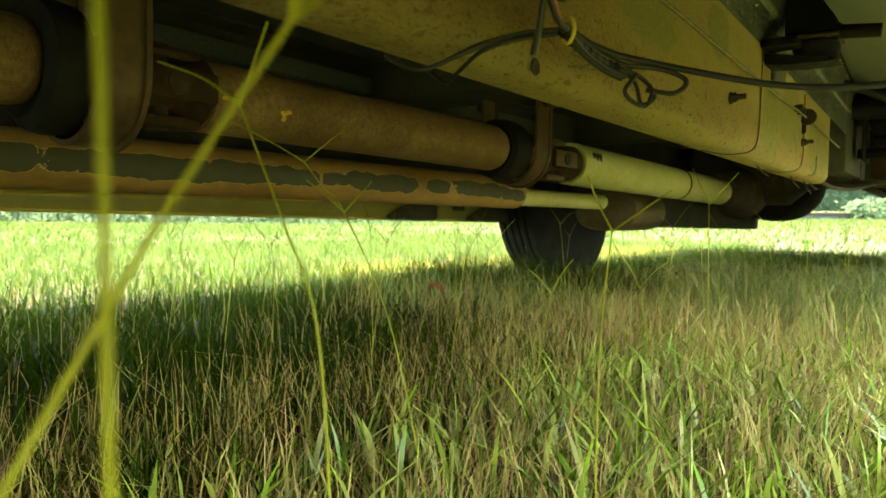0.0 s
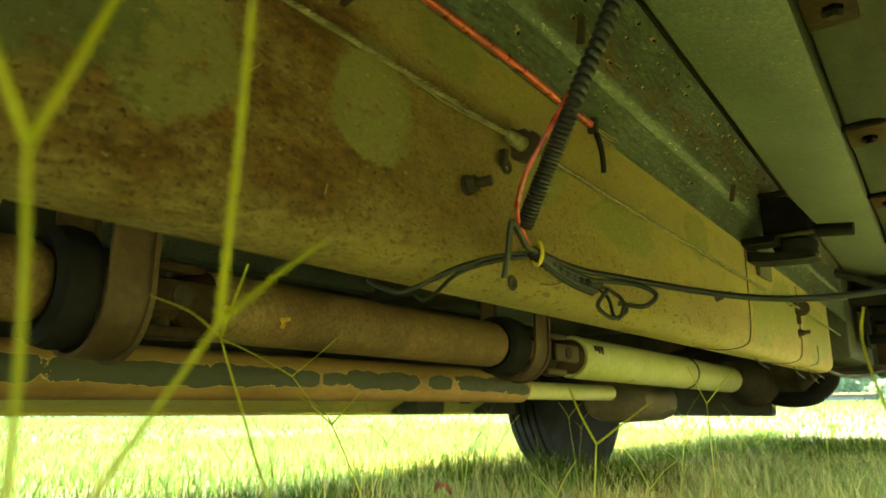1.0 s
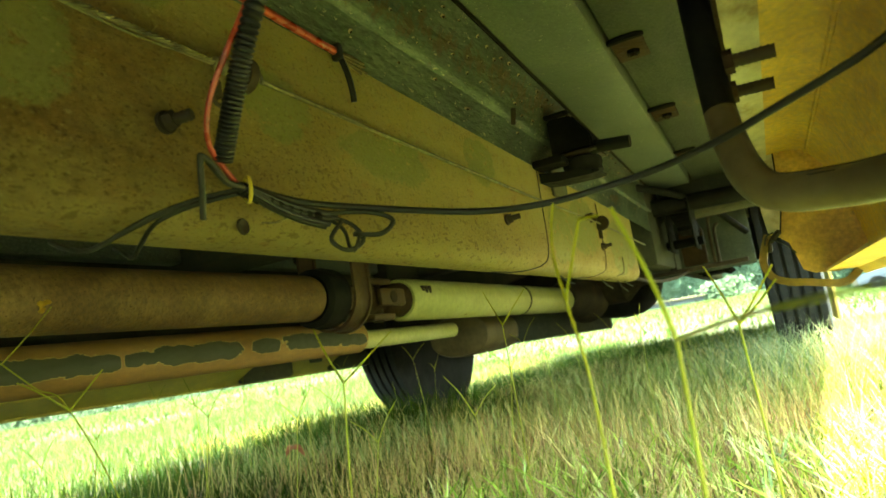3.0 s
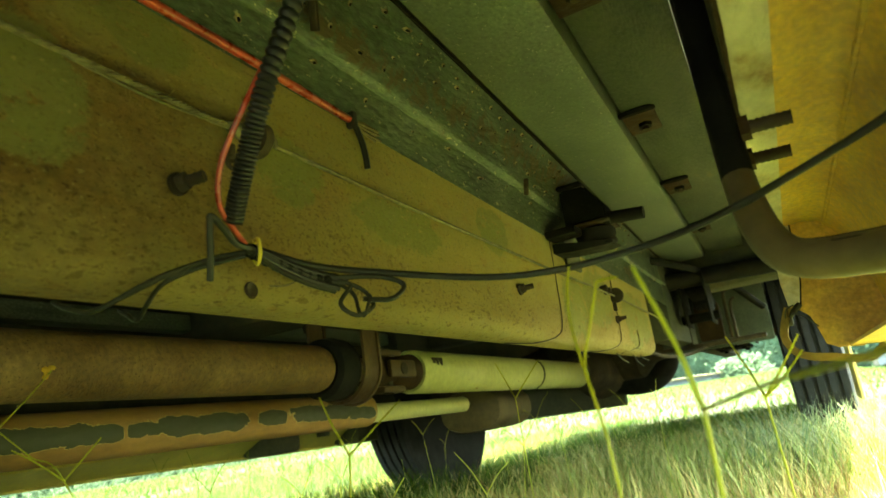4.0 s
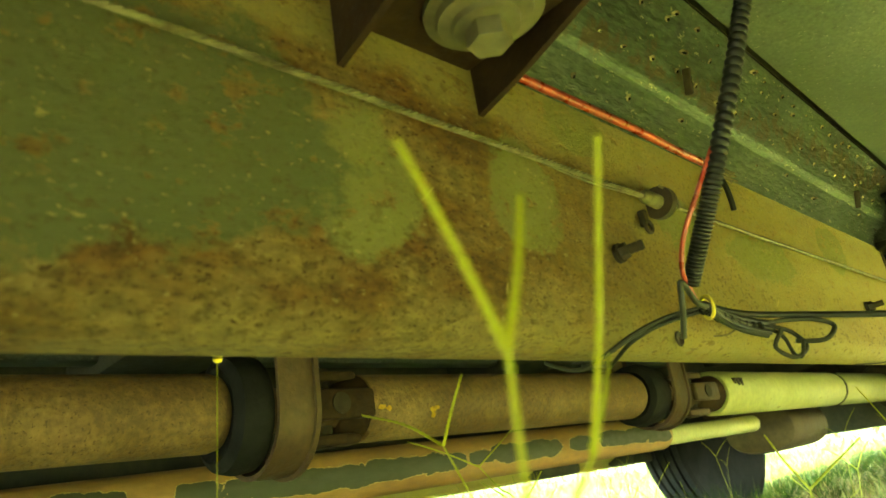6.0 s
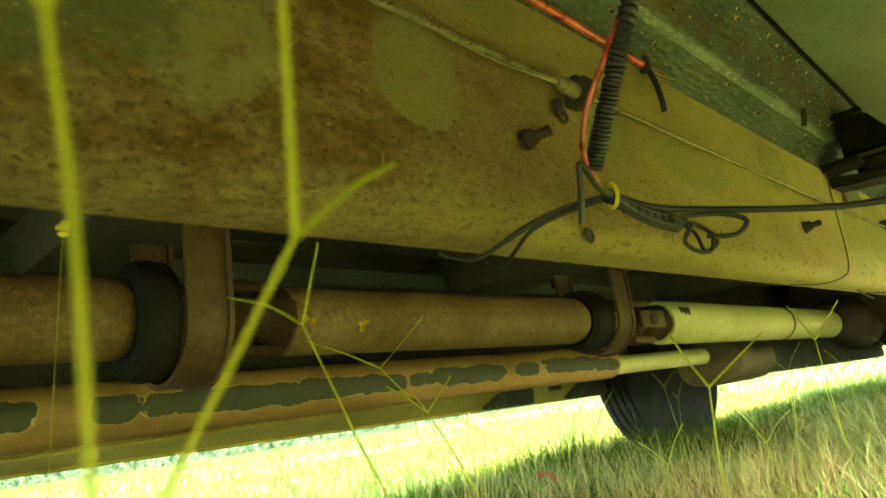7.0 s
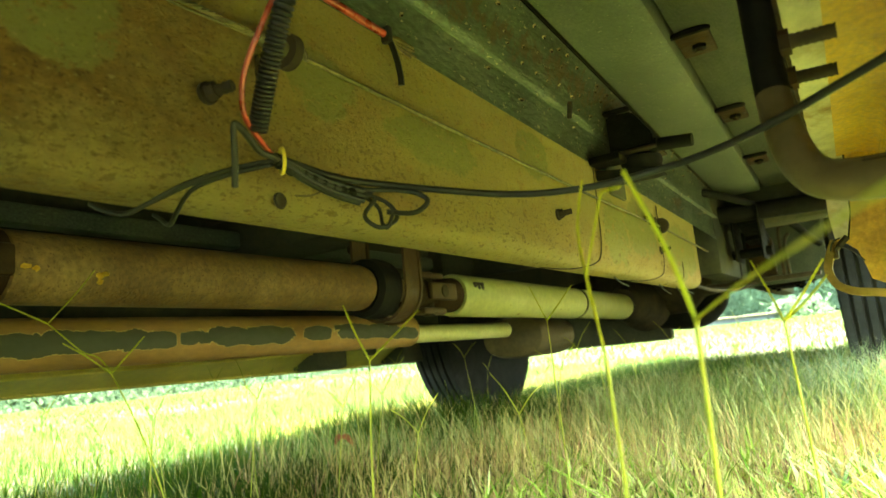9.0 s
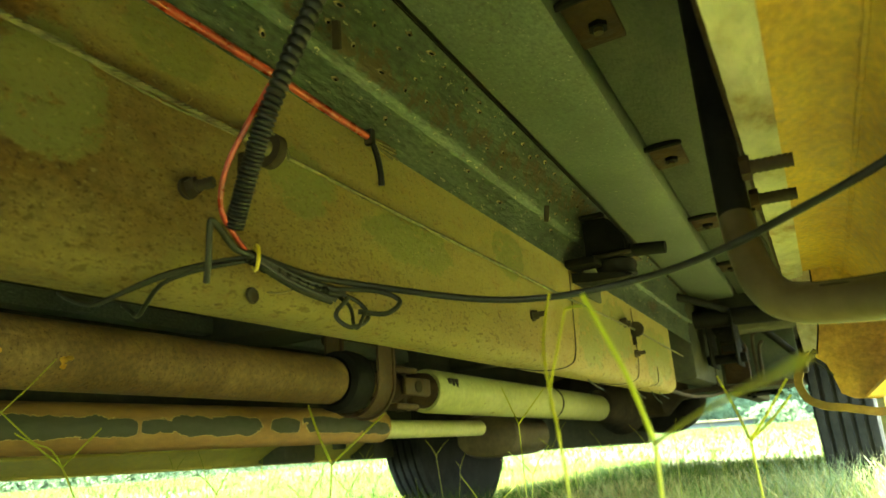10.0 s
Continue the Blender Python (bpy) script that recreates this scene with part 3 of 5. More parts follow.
def grass(name, count, spots, height, width, material, seed, lean=0.45, parts=2):
    """Many single blades as one mesh: spots gives x, y of each; each blade is a bent, tapering strip."""
    rng = np.random.default_rng(seed)
    x, y = spots(rng, count)
    n = len(x)
    h = height[0] + (height[1] - height[0]) * rng.random(n) ** 1.6
    w = width[0] + (width[1] - width[0]) * rng.random(n)
    a = rng.random(n) * 2 * np.pi
    ln = h * lean * (0.2 + rng.random(n) * 1.3)
    fx, fy = np.cos(a + np.pi / 2 + rng.normal(0, 0.6, n)), np.sin(a + np.pi / 2 + rng.normal(0, 0.6, n))
    dx, dy = np.cos(a), np.sin(a)
    rows = []
    for k in range(parts + 1):
        t = k / parts
        cx, cy, cz = x + dx * ln * t * t, y + dy * ln * t * t, h * (t - 0.18 * t * t) - 0.015 + rise(x, y)
        if k < parts:
            half = w * (1 - 0.55 * t) / 2
            rows += [np.stack([cx - fx * half, cy - fy * half, cz], 1), np.stack([cx + fx * half, cy + fy * half, cz], 1)]
        else:
            rows.append(np.stack([cx, cy, cz], 1))
    per = 2 * parts + 1
    verts = np.stack(rows, 1).reshape(-1, 3)
    base = np.arange(n) * per
    quads = [np.stack([base + 2 * k, base + 2 * k + 1, base + 2 * k + 3, base + 2 * k + 2], 1) for k in range(parts - 1)]
    tris = np.stack([base + 2 * parts - 2, base + 2 * parts - 1, base + 2 * parts], 1)
    quads = np.concatenate(quads) if quads else np.zeros((0, 4), int)
    me = bpy.data.meshes.new(name)
    me.vertices.add(len(verts))
    me.vertices.foreach_set("co", verts.astype(np.float32).ravel())
    loops = np.concatenate([quads.ravel(), tris.ravel()]).astype(np.int32)
    starts = np.concatenate([np.arange(len(quads)) * 4, len(quads) * 4 + np.arange(len(tris)) * 3]).astype(np.int32)
    me.loops.add(len(loops))
    me.loops.foreach_set("vertex_index", loops)
    me.polygons.add(len(starts))
    me.polygons.foreach_set("loop_start", starts)
    me.update(calc_edges=True)
    me.validate()
    me.materials.append(material)
    return new(name, me)


def patch(x0, x1, y0, y1):
    return lambda rng, n: (x0 + (x1 - x0) * rng.random(n), y0 + (y1 - y0) * rng.random(n))


def tufts(x0, x1, y0, y1, per=14, spread=0.022):
    def spots(rng, n):
        k = n // per
        cx, cy = x0 + (x1 - x0) * rng.random(k), y0 + (y1 - y0) * rng.random(k)
        return np.repeat(cx, per) + rng.normal(0, spread, k * per), np.repeat(cy, per) + rng.normal(0, spread, k * per)
    return spots


g = grass("grass", 13000, tufts(-0.72, 0.04, -0.1, 2.4), (0.025, 0.095), (0.0028, 0.0066), GRASS, 3, parts=3)
tagged(g, "dense mixed green and straw-coloured grass under the vehicle", "grass", kind="stuff")
g = grass("grass", 15000, tufts(-0.80, 0.06, 0.0, 2.4, 9, 0.03), (0.06, 0.165), (0.0009, 0.0022), STRAW, 13, lean=0.32)
tagged(g, "thin dry straw stems standing among the grass", "dry grass", kind="stuff")
g = grass("grass", 4600, tufts(-0.55, 0.3, 0.2, 1.5, 5, 0.014), (0.05, 0.125), (0.0034, 0.0080), FRESH, 14, lean=0.65, parts=4)
tagged(g, "broad fresh green grass blades in the shade", "grass", kind="stuff")
g = grass("grass", 30000, tufts(-1.85, -0.55, -0.2, 2.5, 12, 0.03), (0.04, 0.125), (0.0022, 0.0052), SHADE_TONED, 16, parts=3)
tagged(g, "green grass deep under the vehicle, its colour darkened for shade", "grass", kind="stuff")
g = grass("grass", 11000, tufts(-1.3, 0.0, 1.1, 4.6, 7, 0.03), (0.05, 0.13), (0.0018, 0.0042), STRAW, 25, lean=0.5, parts=3)
tagged(g, "pale dry grass before the rear axle", "dry grass", kind="stuff")
g = grass("grass", 8000, patch(-1.3, 0.1, 2.3, 4.4), (0.04, 0.12), (0.003, 0.006), STRAW, 26, lean=0.5)
tagged(g, "pale dry grass behind the rear axle", "dry grass", kind="stuff")
g = grass("grass", 1600, patch(-2.3, -1.45, -0.3, 2.6), (0.10, 0.21), (0.0014, 0.0030), SHADE_TONED, 18, lean=0.35, parts=3)
tagged(g, "tall blades along the shade's edge, coloured dark for shade", "grass", kind="stuff")
g = grass("grass", 1500, tufts(-1.85, -0.85, 0.0, 2.5, 5, 0.03), (0.08, 0.175), (0.0010, 0.0020), STRAW, 17, lean=0.3)
tagged(g, "few dry stems among the shade-toned grass", "dry grass", kind="stuff")
g = grass("grass", 5000, patch(-0.9, 0.6, 0.2, 2.2), (0.03, 0.12), (0.0012, 0.0026), STRAW, 15, lean=1.5, parts=4)
tagged(g, "bent dry blades fallen between the green ones", "dry grass", kind="stuff")
g = grass("grass", 62000, patch(-2.6, 1.9, 2.3, 6.5), (0.04, 0.12), (0.003, 0.006), GRASS, 4)
tagged(g, "dry and green grass behind the vehicle", "grass", kind="stuff")
# Darkened blades put shade under the tail, where the sky lights too much.
g = grass("grass", 22000, patch(-1.75, 0.10, 3.0, 6.55), (0.06, 0.15), (0.003, 0.006), SHADE_TONED, 32)
tagged(g, "green grass under the tail, its colour darkened for shade", "grass", kind="stuff")
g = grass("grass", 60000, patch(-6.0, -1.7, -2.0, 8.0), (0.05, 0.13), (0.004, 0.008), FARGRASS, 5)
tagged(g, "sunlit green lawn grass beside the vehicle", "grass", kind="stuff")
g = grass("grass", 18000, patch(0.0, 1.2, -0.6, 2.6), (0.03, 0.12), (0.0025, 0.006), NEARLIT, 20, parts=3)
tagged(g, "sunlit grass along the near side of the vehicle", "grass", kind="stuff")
g = grass("grass", 6500, patch(-0.6, 0.5, 1.7, 2.25), (0.13, 0.27), (0.0016, 0.0036), MIXED, 22, lean=0.5, parts=3)
tagged(g, "tall grass growing round the rear wheel", "grass", kind="stuff")
g = grass("grass", 2600, tufts(-0.75, 0.25, 1.25, 2.3, 6, 0.03), (0.10, 0.22), (0.0012, 0.0028), STRAW, 29, lean=0.35, parts=3)
tagged(g, "pale dry stems before the rear wheel", "dry grass", kind="stuff")
g = grass("grass", 2400, tufts(-0.20, 0.45, 1.85, 2.2, 6, 0.03), (0.18, 0.30), (0.0014, 0.0034), NEARLIT, 30, lean=0.45, parts=3)
tagged(g, "bright tall grass hiding the foot of the rear wheel", "grass", kind="stuff")
g = grass("grass", 4500, tufts(-1.35, -0.1, 1.45, 2.3, 7, 0.035), (0.11, 0.21), (0.0012, 0.003), MIXED, 31, lean=0.4, parts=3)
tagged(g, "tall mixed grass before the rear axle", "grass", kind="stuff")
g = grass("grass", 2200, patch(-1.6, -0.75, 1.8, 2.2), (0.15, 0.26), (0.0016, 0.004), SHADE_TONED, 23, lean=0.5, parts=3)
tagged(g, "tall grass before the far wheel, coloured dark for shade", "grass", kind="stuff")
g = grass("grass", 900, tufts(-1.35, -0.5, 1.2, 2.2, 5, 0.03), (0.12, 0.23), (0.0010, 0.0022), STRAW, 27, lean=0.35, parts=3)
tagged(g, "tall pale stems before the far wheel", "dry grass", kind="stuff")
g = grass("grass", 900, tufts(-0.5, 0.1, 0.55, 1.5, 4, 0.02), (0.06, 0.15), (0.0028, 0.006), FRESH, 28, lean=0.8, parts=4)
tagged(g, "broad bright green blades leaning over the lawn", "grass", kind="stuff")
# Unseen lawn patch, added to bounce more light onto the chassis.
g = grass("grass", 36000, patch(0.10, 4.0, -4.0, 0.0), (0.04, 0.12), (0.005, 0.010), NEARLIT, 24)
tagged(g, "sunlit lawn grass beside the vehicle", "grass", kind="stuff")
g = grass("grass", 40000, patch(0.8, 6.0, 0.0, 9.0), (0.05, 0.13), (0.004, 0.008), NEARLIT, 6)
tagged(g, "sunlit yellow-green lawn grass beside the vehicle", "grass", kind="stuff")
g = grass("grass", 60000, patch(-31.0, -5.5, -8.0, 9.0), (0.06, 0.14), (0.012, 0.028), FARGRASS, 19)
tagged(g, "bright open lawn towards the hedge", "grass", kind="stuff")
g = grass("grass", 75000, patch(-24.0, 10.0, 6.3, 38.0), (0.07, 0.15), (0.012, 0.03), FARGRASS, 7)
tagged(g, "bright open lawn reaching to the bushes", "grass", kind="stuff")

# ---- the vehicle ----
truck = thing("truck", (-0.65, 1.0, 0.0), "old yellow truck with rusty chassis parked on grass", "truck")

# near frame rail, an inward-open channel with a rounded lower corner
def rail_outline(x, s, z0=0.362, top=0.60, flange=0.032, r=0.016, t=0.006):
    line = [(x - s * flange, z0)]
    for k in range(7):
        a = math.pi / 2 * k / 6
        line.append((x - s * r + s * r * math.sin(a), z0 + r - r * math.cos(a)))
    line.append((x, top - 0.01))
    line.append((x - s * flange, top))
    return thick(line, t)


near_rail = part("frame_rail", prism(B(), rail_outline(-0.248, 1), -1.4, 1.575, steps=1), RAIL, truck, "mustard-painted frame rail with brown rust stains")
# The far rail's dark colour holds the shade between the rails.
part("frame_rail", prism(B(), rail_outline(-1.05, -1), -1.4, 1.82), DARKFLOOR, truck, "far frame rail, coloured dark for the shade between the rails")
part("stiffener_bar", box(B(), (-0.935, -1.4, 0.500), (-0.900, 1.60, 0.530), 0.006), BEAM, truck, "dark green stiffener bar above the shaft")

# floor over the rails: mottled panel, smooth beam, washer strip
bm = B()
line0 = [(-0.2445, 0.526), (-0.237, 0.543), (-0.226, 0.555), (-0.214, 0.562), (-0.208, 0.577), (-0.196, 0.591), (-0.184, 0.600)]
SKEW = -0.045


def floor_point(i, y):
    """The i-th point of the floor panel's section at y: its rail edge sinks slowly, its beam edge drifts with the beam."""
    x, z = line0[i]
    f = 1 - i / (len(line0) - 1)
    return x + (1 - f) * SKEW * (y - 0.55), y, z - 0.03 * (y - 0.3) * f


rings = []
for k in range(25):
    y = -0.8 + 2.7 * k / 24
    rings.append([bm.verts.new(floor_point(i, y)) for i in range(len(line0))])
for a, b in zip(rings, rings[1:]):
    for i in range(len(line0) - 1):
        bm.faces.new((a[i], a[i + 1], b[i + 1], b[i]))
bmesh.ops.solidify(bm, geom=bm.faces[:], thickness=-0.002)
floor_panel = part("floor_panel", bm, FLOOR, truck, "mottled dark green floor panel with rust dots")
part("floor_beam", sheared(box(B(), (-0.180, -1.2, 0.598), (-0.086, 1.93, 0.64), 0.004), SKEW, 0.55), BEAM, truck, "smooth grey-green floor beam")
part("washer_strip", sheared(box(B(), (-0.084, -1.2, 0.614), (0.006, 2.0, 0.634), 0.002), SKEW, 0.60), STRIPFLOOR, truck, "stained dark green strip under the floor")
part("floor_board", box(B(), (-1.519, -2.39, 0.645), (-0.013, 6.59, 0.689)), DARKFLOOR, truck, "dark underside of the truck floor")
for y in (0.63, 0.965, 1.29, 1.645):
    x = -0.0675 + SKEW * (y - 0.63)
    bm = box(B(), (x - 0.019, y - 0.034, 0.6085), (x + 0.021, y + 0.036, 0.6135), 0.0016)
    sheared(bm, SKEW, y)
    plate_ob = part("washer_plate", bm, PLATE, truck, "square rusty washer plate")
    part("bolt_head", tube(B(), [(x + 0.003, y + 0.004, 0.609), (x + 0.003, y + 0.004, 0.604)], 0.0088, 6), RUBBER_SHADE, plate_ob)
    part("bolt_end", tube(B(), [(x + 0.003, y + 0.004, 0.605), (x + 0.003, y + 0.004, 0.600)], 0.0042, 10), IRON, plate_ob)
    # Raised black arc stands in for the crescent of shadow above the plate.
    arc = [(x + 0.001 + 0.022 * math.cos(q), y - 0.031 - 0.007 * math.sin(q), 0.6115) for q in [math.pi * k / 16 for k in range(17)]]
    part("slot", tube(B(), arc, [0.0008 + 0.0042 * math.sin(math.pi * k / 16) ** 0.5 for k in range(17)], 8), RUBBER_SHADE, plate_ob, "black arc added for the shadow gap beside the washer")

# near side box with flange and rim
SIDE = -0.035
prof = [(0.0365, 0.426), (0.0375, 0.421), (0.041, 0.4195), (0.0555, 0.421)]
part("cream_flange", sheared(prism(B(), thick(prof, 0.0025), -1.2, 0.914), SIDE, 0.45), STRIP, truck, "cream-painted flange strip with rust edge")
prof = [(0.0515, 0.4255), (0.075, 0.427), (0.090, 0.4235), (0.098, 0.415), (0.108, 0.400), (0.121, 0.361), (0.129, 0.318), (0.1305, 0.300), (0.1275, 0.2885), (0.1205, 0.2860), (0.1150, 0.2905), (0.1120, 0.2940)]
part("side_panel", sheared(prism(B(), thick(prof, 0.0025), -1.2, 0.915, steps=20), SIDE, 0.45), YELLOW, truck, "warm yellow side panel, stained and creased")
part("panel_hem", sheared(prism(B(), thick([(0.1135, 0.2925), (0.100, 0.2940), (0.086, 0.2945)], 0.0025), 0.385, 0.915, steps=6), SIDE, 0.45), YELLOW, truck, "folded lower hem of the side panel")
rim_line = [(0.0245, 0.340), (0.0190, 0.328), (0.0145, 0.312), (0.0200, 0.2965), (0.034, 0.2885), (0.052, 0.2850), (0.080, 0.2790), (0.092, 0.2835), (0.1005, 0.2925)]
end_line = [(0.0255, 0.428), (0.0235, 0.366), (0.0255, 0.341), (0.0345, 0.3365), (0.0425, 0.3290), (0.0465, 0.3140), (0.0500, 0.2990), (0.0600, 0.2935), (0.080, 0.2915), (0.1005, 0.2945), (0.1145, 0.302), (0.114, 0.318), (0.106, 0.361), (0.093, 0.399), (0.082, 0.413), (0.074, 0.4245)]
part("panel_end", prism(B(), end_line, 0.912, 0.915), YELLOW, truck, "yellow end plate of the side panel, open at its lower corner")
end_strip = [(0.0262, 0.428), (0.0232, 0.366), (0.0252, 0.3425), (0.0365, 0.3405), (0.0425, 0.366), (0.0465, 0.428)]
part("cream_flange", prism(B(), end_strip, 0.9085, 0.9115), STRIP, truck, "cream-painted end of the flange strip")
part("flange_seam", tube(B(), [(0.0365, 0.9083, 0.3405), (0.0425, 0.9083, 0.366), (0.0465, 0.9083, 0.428)], 0.0008, 6), RUBBER_SHADE, truck)
path = [Vector((0.0935 + SIDE * (0.008 * k - 0.25) + 0.0008 * noise.noise((0, k * 0.9, 3)), 0.2 + 0.008 * k, 0.4190 + 0.0006 * noise.noise((5, k * 0.7, 1)))) for k in range(90)]
bm = B()
box(bm, (0.0195, 0.900, 0.322), (0.0265, 0.9105, 0.342), 0.0025)
tube(bm, [(0.022, 0.904, 0.330), (0.036, 0.898, 0.3415)], 0.0030, 8)
part("corner_bracket", bm, IRON, truck, "dark bracket at the panel's lower corner")
for pts in ([(0.020, 0.905, 0.326), (0.027, 0.897, 0.333), (0.038, 0.892, 0.327), (0.047, 0.894, 0.316)], [(0.018, 0.906, 0.322), (0.022, 0.896, 0.337), (0.030, 0.892, 0.341)]):
    part("thin_wire", tube(B(), smooth_path(pts), 0.0008, 6), WIRE, truck)
part("weld_seam", tube(B(), path, [0.0022 + 0.0012 * noise.noise((k * 0.6, 2, 0)) for k in range(90)], 8), YELLOW, truck, "lumpy weld seam along the panel")
strap_line = [(p.x, p.z) for p in smooth_path([(x, 0, z) for x, z in rim_line], 6)]
part("panel_strap", prism(B(), thick(strap_line, 0.0075), 0.900, 0.916), DARKYELLOW, truck, "bent strap below the panel's open corner")
for x, y in ((0.0335, 0.498), (0.031, 0.557)):
    st = part("threaded_stud", bolt(B(), (x, y, 0.401), (1, 0, -0.05), 0.0245, 0.0040), IRON, truck)
    part("nut", tube(B(), [(x - 0.001, y, 0.401), (x + 0.004, y, 0.401)], 0.0068, 6), PLATE, st)
part("thin_wire", tube(B(), smooth_path([(0.0315, 0.545, 0.392), (0.0285, 0.575, 0.388), (0.031, 0.60, 0.382), (0.030, 0.62, 0.37)]), 0.0011, 6), WIRE, truck, "bent wire on the flange")
path = smooth_path([(0.0235, 0.525, 0.70), (0.0240, 0.512, 0.50), (0.0245, 0.504, 0.412), (0.0275, 0.493, 0.357), (0.0395, 0.481, 0.3265), (0.071, 0.460, 0.3170), (0.105, 0.428, 0.3135), (0.126, 0.405, 0.312)], 10)
bent = part("bent_tube", tube(B(), path[26:], [0.0085 + 0.0010 * min(1, max(0, k) / 10) for k in range(45)], 16), TUBE, truck, "dark bent step-bracket tube")
# Upper tube is coloured black for the deep shade of the cavity.
part("riser", tube(B(), path[:27], 0.0084, 16), RUBBER_SHADE, bent)
part("tube_edge", tube(B(), [p + Vector((0, 0.0025, 0.0093)) for p in path[37:]], 0.0013, 8), RUBBER_SHADE, bent, "dark upper edge of the tube")
for k in (46, 60):
    p = path[k] + Vector((0, -0.0062, 0.0066))
    part("slot", tube(B(), [p, p + (path[k + 4] - path[k]) * 0.8], 0.0008, 8), RUBBER_SHADE, bent)
part("flange_lip", sheared(tube(B(), [(0.0362, -1.19 + 0.01 * k, 0.4215 + 0.0006 * noise.noise((k * 0.8, 0, 0))) for k in range(210)], [0.0017 + 0.0005 * noise.noise((k * 0.37, 4, 0)) for k in range(210)], 8), SIDE, 0.45), PLATE, truck, "rusty lip of the flange")

# drive shaft with its hangers and joints
SX = -0.652
shaft = part("drive_shaft", lathe(B(), (SX, 0, 0.394), [(-1.4, 0.037), (0.272, 0.037), (0.282, 0.034), (0.289, 0.024), (0.36, 0.022)]), SHAFT, truck, "long brown rusty propeller shaft")
part("shaft_tube", lathe(B(), (SX, 0, 0.392), [(0.438, 0.030), (0.443, 0.037), (0.980, 0.037), (0.990, 0.034), (0.996, 0.022), (1.13, 0.020)]), SHAFT, shaft)
bm = B()
tube(bm, [(SX, 1.262, 0.389), (SX, 1.268, 0.389), (SX, 2.30, 0.383), (SX, 2.315, 0.383)], [0.039, 0.0420, 0.0400, 0.034], 32)
part("shaft_tube", bm, PALE, shaft, "pale cream-painted rear shaft tube")
bm = B()
tube(bm, [(SX, 1.895, 0.386), (SX, 1.901, 0.386)], 0.0430, 32)
part("shaft_band", bm, IRON, shaft)
for y0, sc, gap, wide in ((0.284, 1.05, 0.031, 0.042), (0.993, 0.94, 0.046, 0.042)):
    bm = B()
    lathe(bm, (SX, y0, 0.392), [(0.0, 0.034), (-0.004, 0.042 * sc), (0.002, 0.051 * sc), (gap * 0.5, 0.054 * sc), (gap, 0.052 * sc), (gap + 0.004, 0.034)])
    part("bearing_cushion", bm, RUBBER, shaft, "black rubber bearing cushion")
    n = 22
    loop = [(SX + 0.058 * sc * math.cos(math.pi + math.pi * k / n), 0.392 + 0.058 * sc * math.sin(math.pi + math.pi * k / n)) for k in range(n + 1)]
    loop = [(SX - 0.058 * sc, 0.50), (SX - 0.058 * sc, 0.43)] + loop + [(SX + 0.058 * sc, 0.43), (SX + 0.058 * sc, 0.50)]
    strap = part("hanger_strap", prism(B(), thick(loop, 0.005), y0 + gap, y0 + gap + wide), HANGER, shaft, "curved brown steel hanger strap")
    bm = B()
    prism(bm, thick(loop, 0.013), y0 + gap + wide - 0.005, y0 + gap + wide)
    part("strap_lip", bm, HANGER, strap)
    for sx in (-1, 1):
        part("strap_bolt", tube(B(), [(SX + sx * 0.064 * sc, y0 + gap + wide * 0.4, 0.474), (SX + sx * 0.075 * sc, y0 + gap + wide * 0.4, 0.474)], 0.010, 6), IRON, strap)
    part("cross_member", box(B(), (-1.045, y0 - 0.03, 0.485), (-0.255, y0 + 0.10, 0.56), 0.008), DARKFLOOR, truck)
for y0, y1, z, m in ((0.352, 0.446, 0.393, PLATE), (1.095, 1.272, 0.389, HANGER)):
    bm = B()
    c = (y0 + y1) / 2
    lathe(bm, (SX, 0, z), [(y0, 0.020), (y0 + 0.012, 0.027), (c - 0.022, 0.027), (c - 0.012, 0.021), (c + 0.012, 0.021), (c + 0.022, 0.030), (y1 - 0.008, 0.034), (y1, 0.036)], segs=24)
    joint = part("universal_joint", bm, PLATE, shaft, "greasy steel universal joint")
    for sx in (-1, 1):
        bm = B()
        box(bm, (SX + sx * 0.033 - 0.006, c - 0.040, z - 0.016), (SX + sx * 0.033 + 0.006, c + 0.045, z + 0.016), 0.005)
        part("yoke_ear", bm, m, joint)
        bm = B()
        box(bm, (SX - 0.016, c - 0.034, z + sx * 0.033 - 0.006), (SX + 0.016, c + 0.040, z + sx * 0.033 + 0.006), 0.005)
        part("yoke_ear", bm, m, joint)
    bm = B()
    tube(bm, [(SX - 0.041, c, z), (SX + 0.041, c, z)], 0.011, 16)
    tube(bm, [(SX, c, z - 0.041), (SX, c, z + 0.041)], 0.011, 16)
    part("bearing_cap", bm, IRON, joint)

# exhaust pipe and far sill
ex = part("exhaust_pipe", tube(B(), smooth_path([(-0.85, -1.4, 0.312), (-0.85, 0.0, 0.324), (-0.85, 0.6, 0.332), (-0.85, 1.385, 0.3385)], 6), [0.0325 + 0.0025 * k / 18 for k in range(19)], 28), PIPE, truck, "exhaust pipe with peeling orange-brown paint")
part("pipe_tail", tube(B(), [(-0.85, 1.375, 0.331), (-0.85, 1.86, 0.335)], 0.0205, 24), PALE, ex, "pale metal tail section")
bm = B()
prof = [(-1.44, 0.66), (-1.435, 0.41), (-1.430, 0.320), (-1.424, 0.312), (-1.440, 0.306), (-1.512, 0.288), (-1.524, 0.280)]
prism(bm, thick(prof, 0.003), -2.4, 2.38, steps=8)
for v in bm.verts:
    v.co.z += 0.018 * (v.co.y - 0.8) * max(0.0, min(1.0, (v.co.z - 0.288) / 0.016))
part("side_sill", bm, SILL, truck, "dusty yellow folded sill")
part("sill_bead", tube(B(), [(-1.4225, -2.4, 0.2539), (-1.4225, 2.38, 0.3399)], 0.004, 10), SILL, truck)
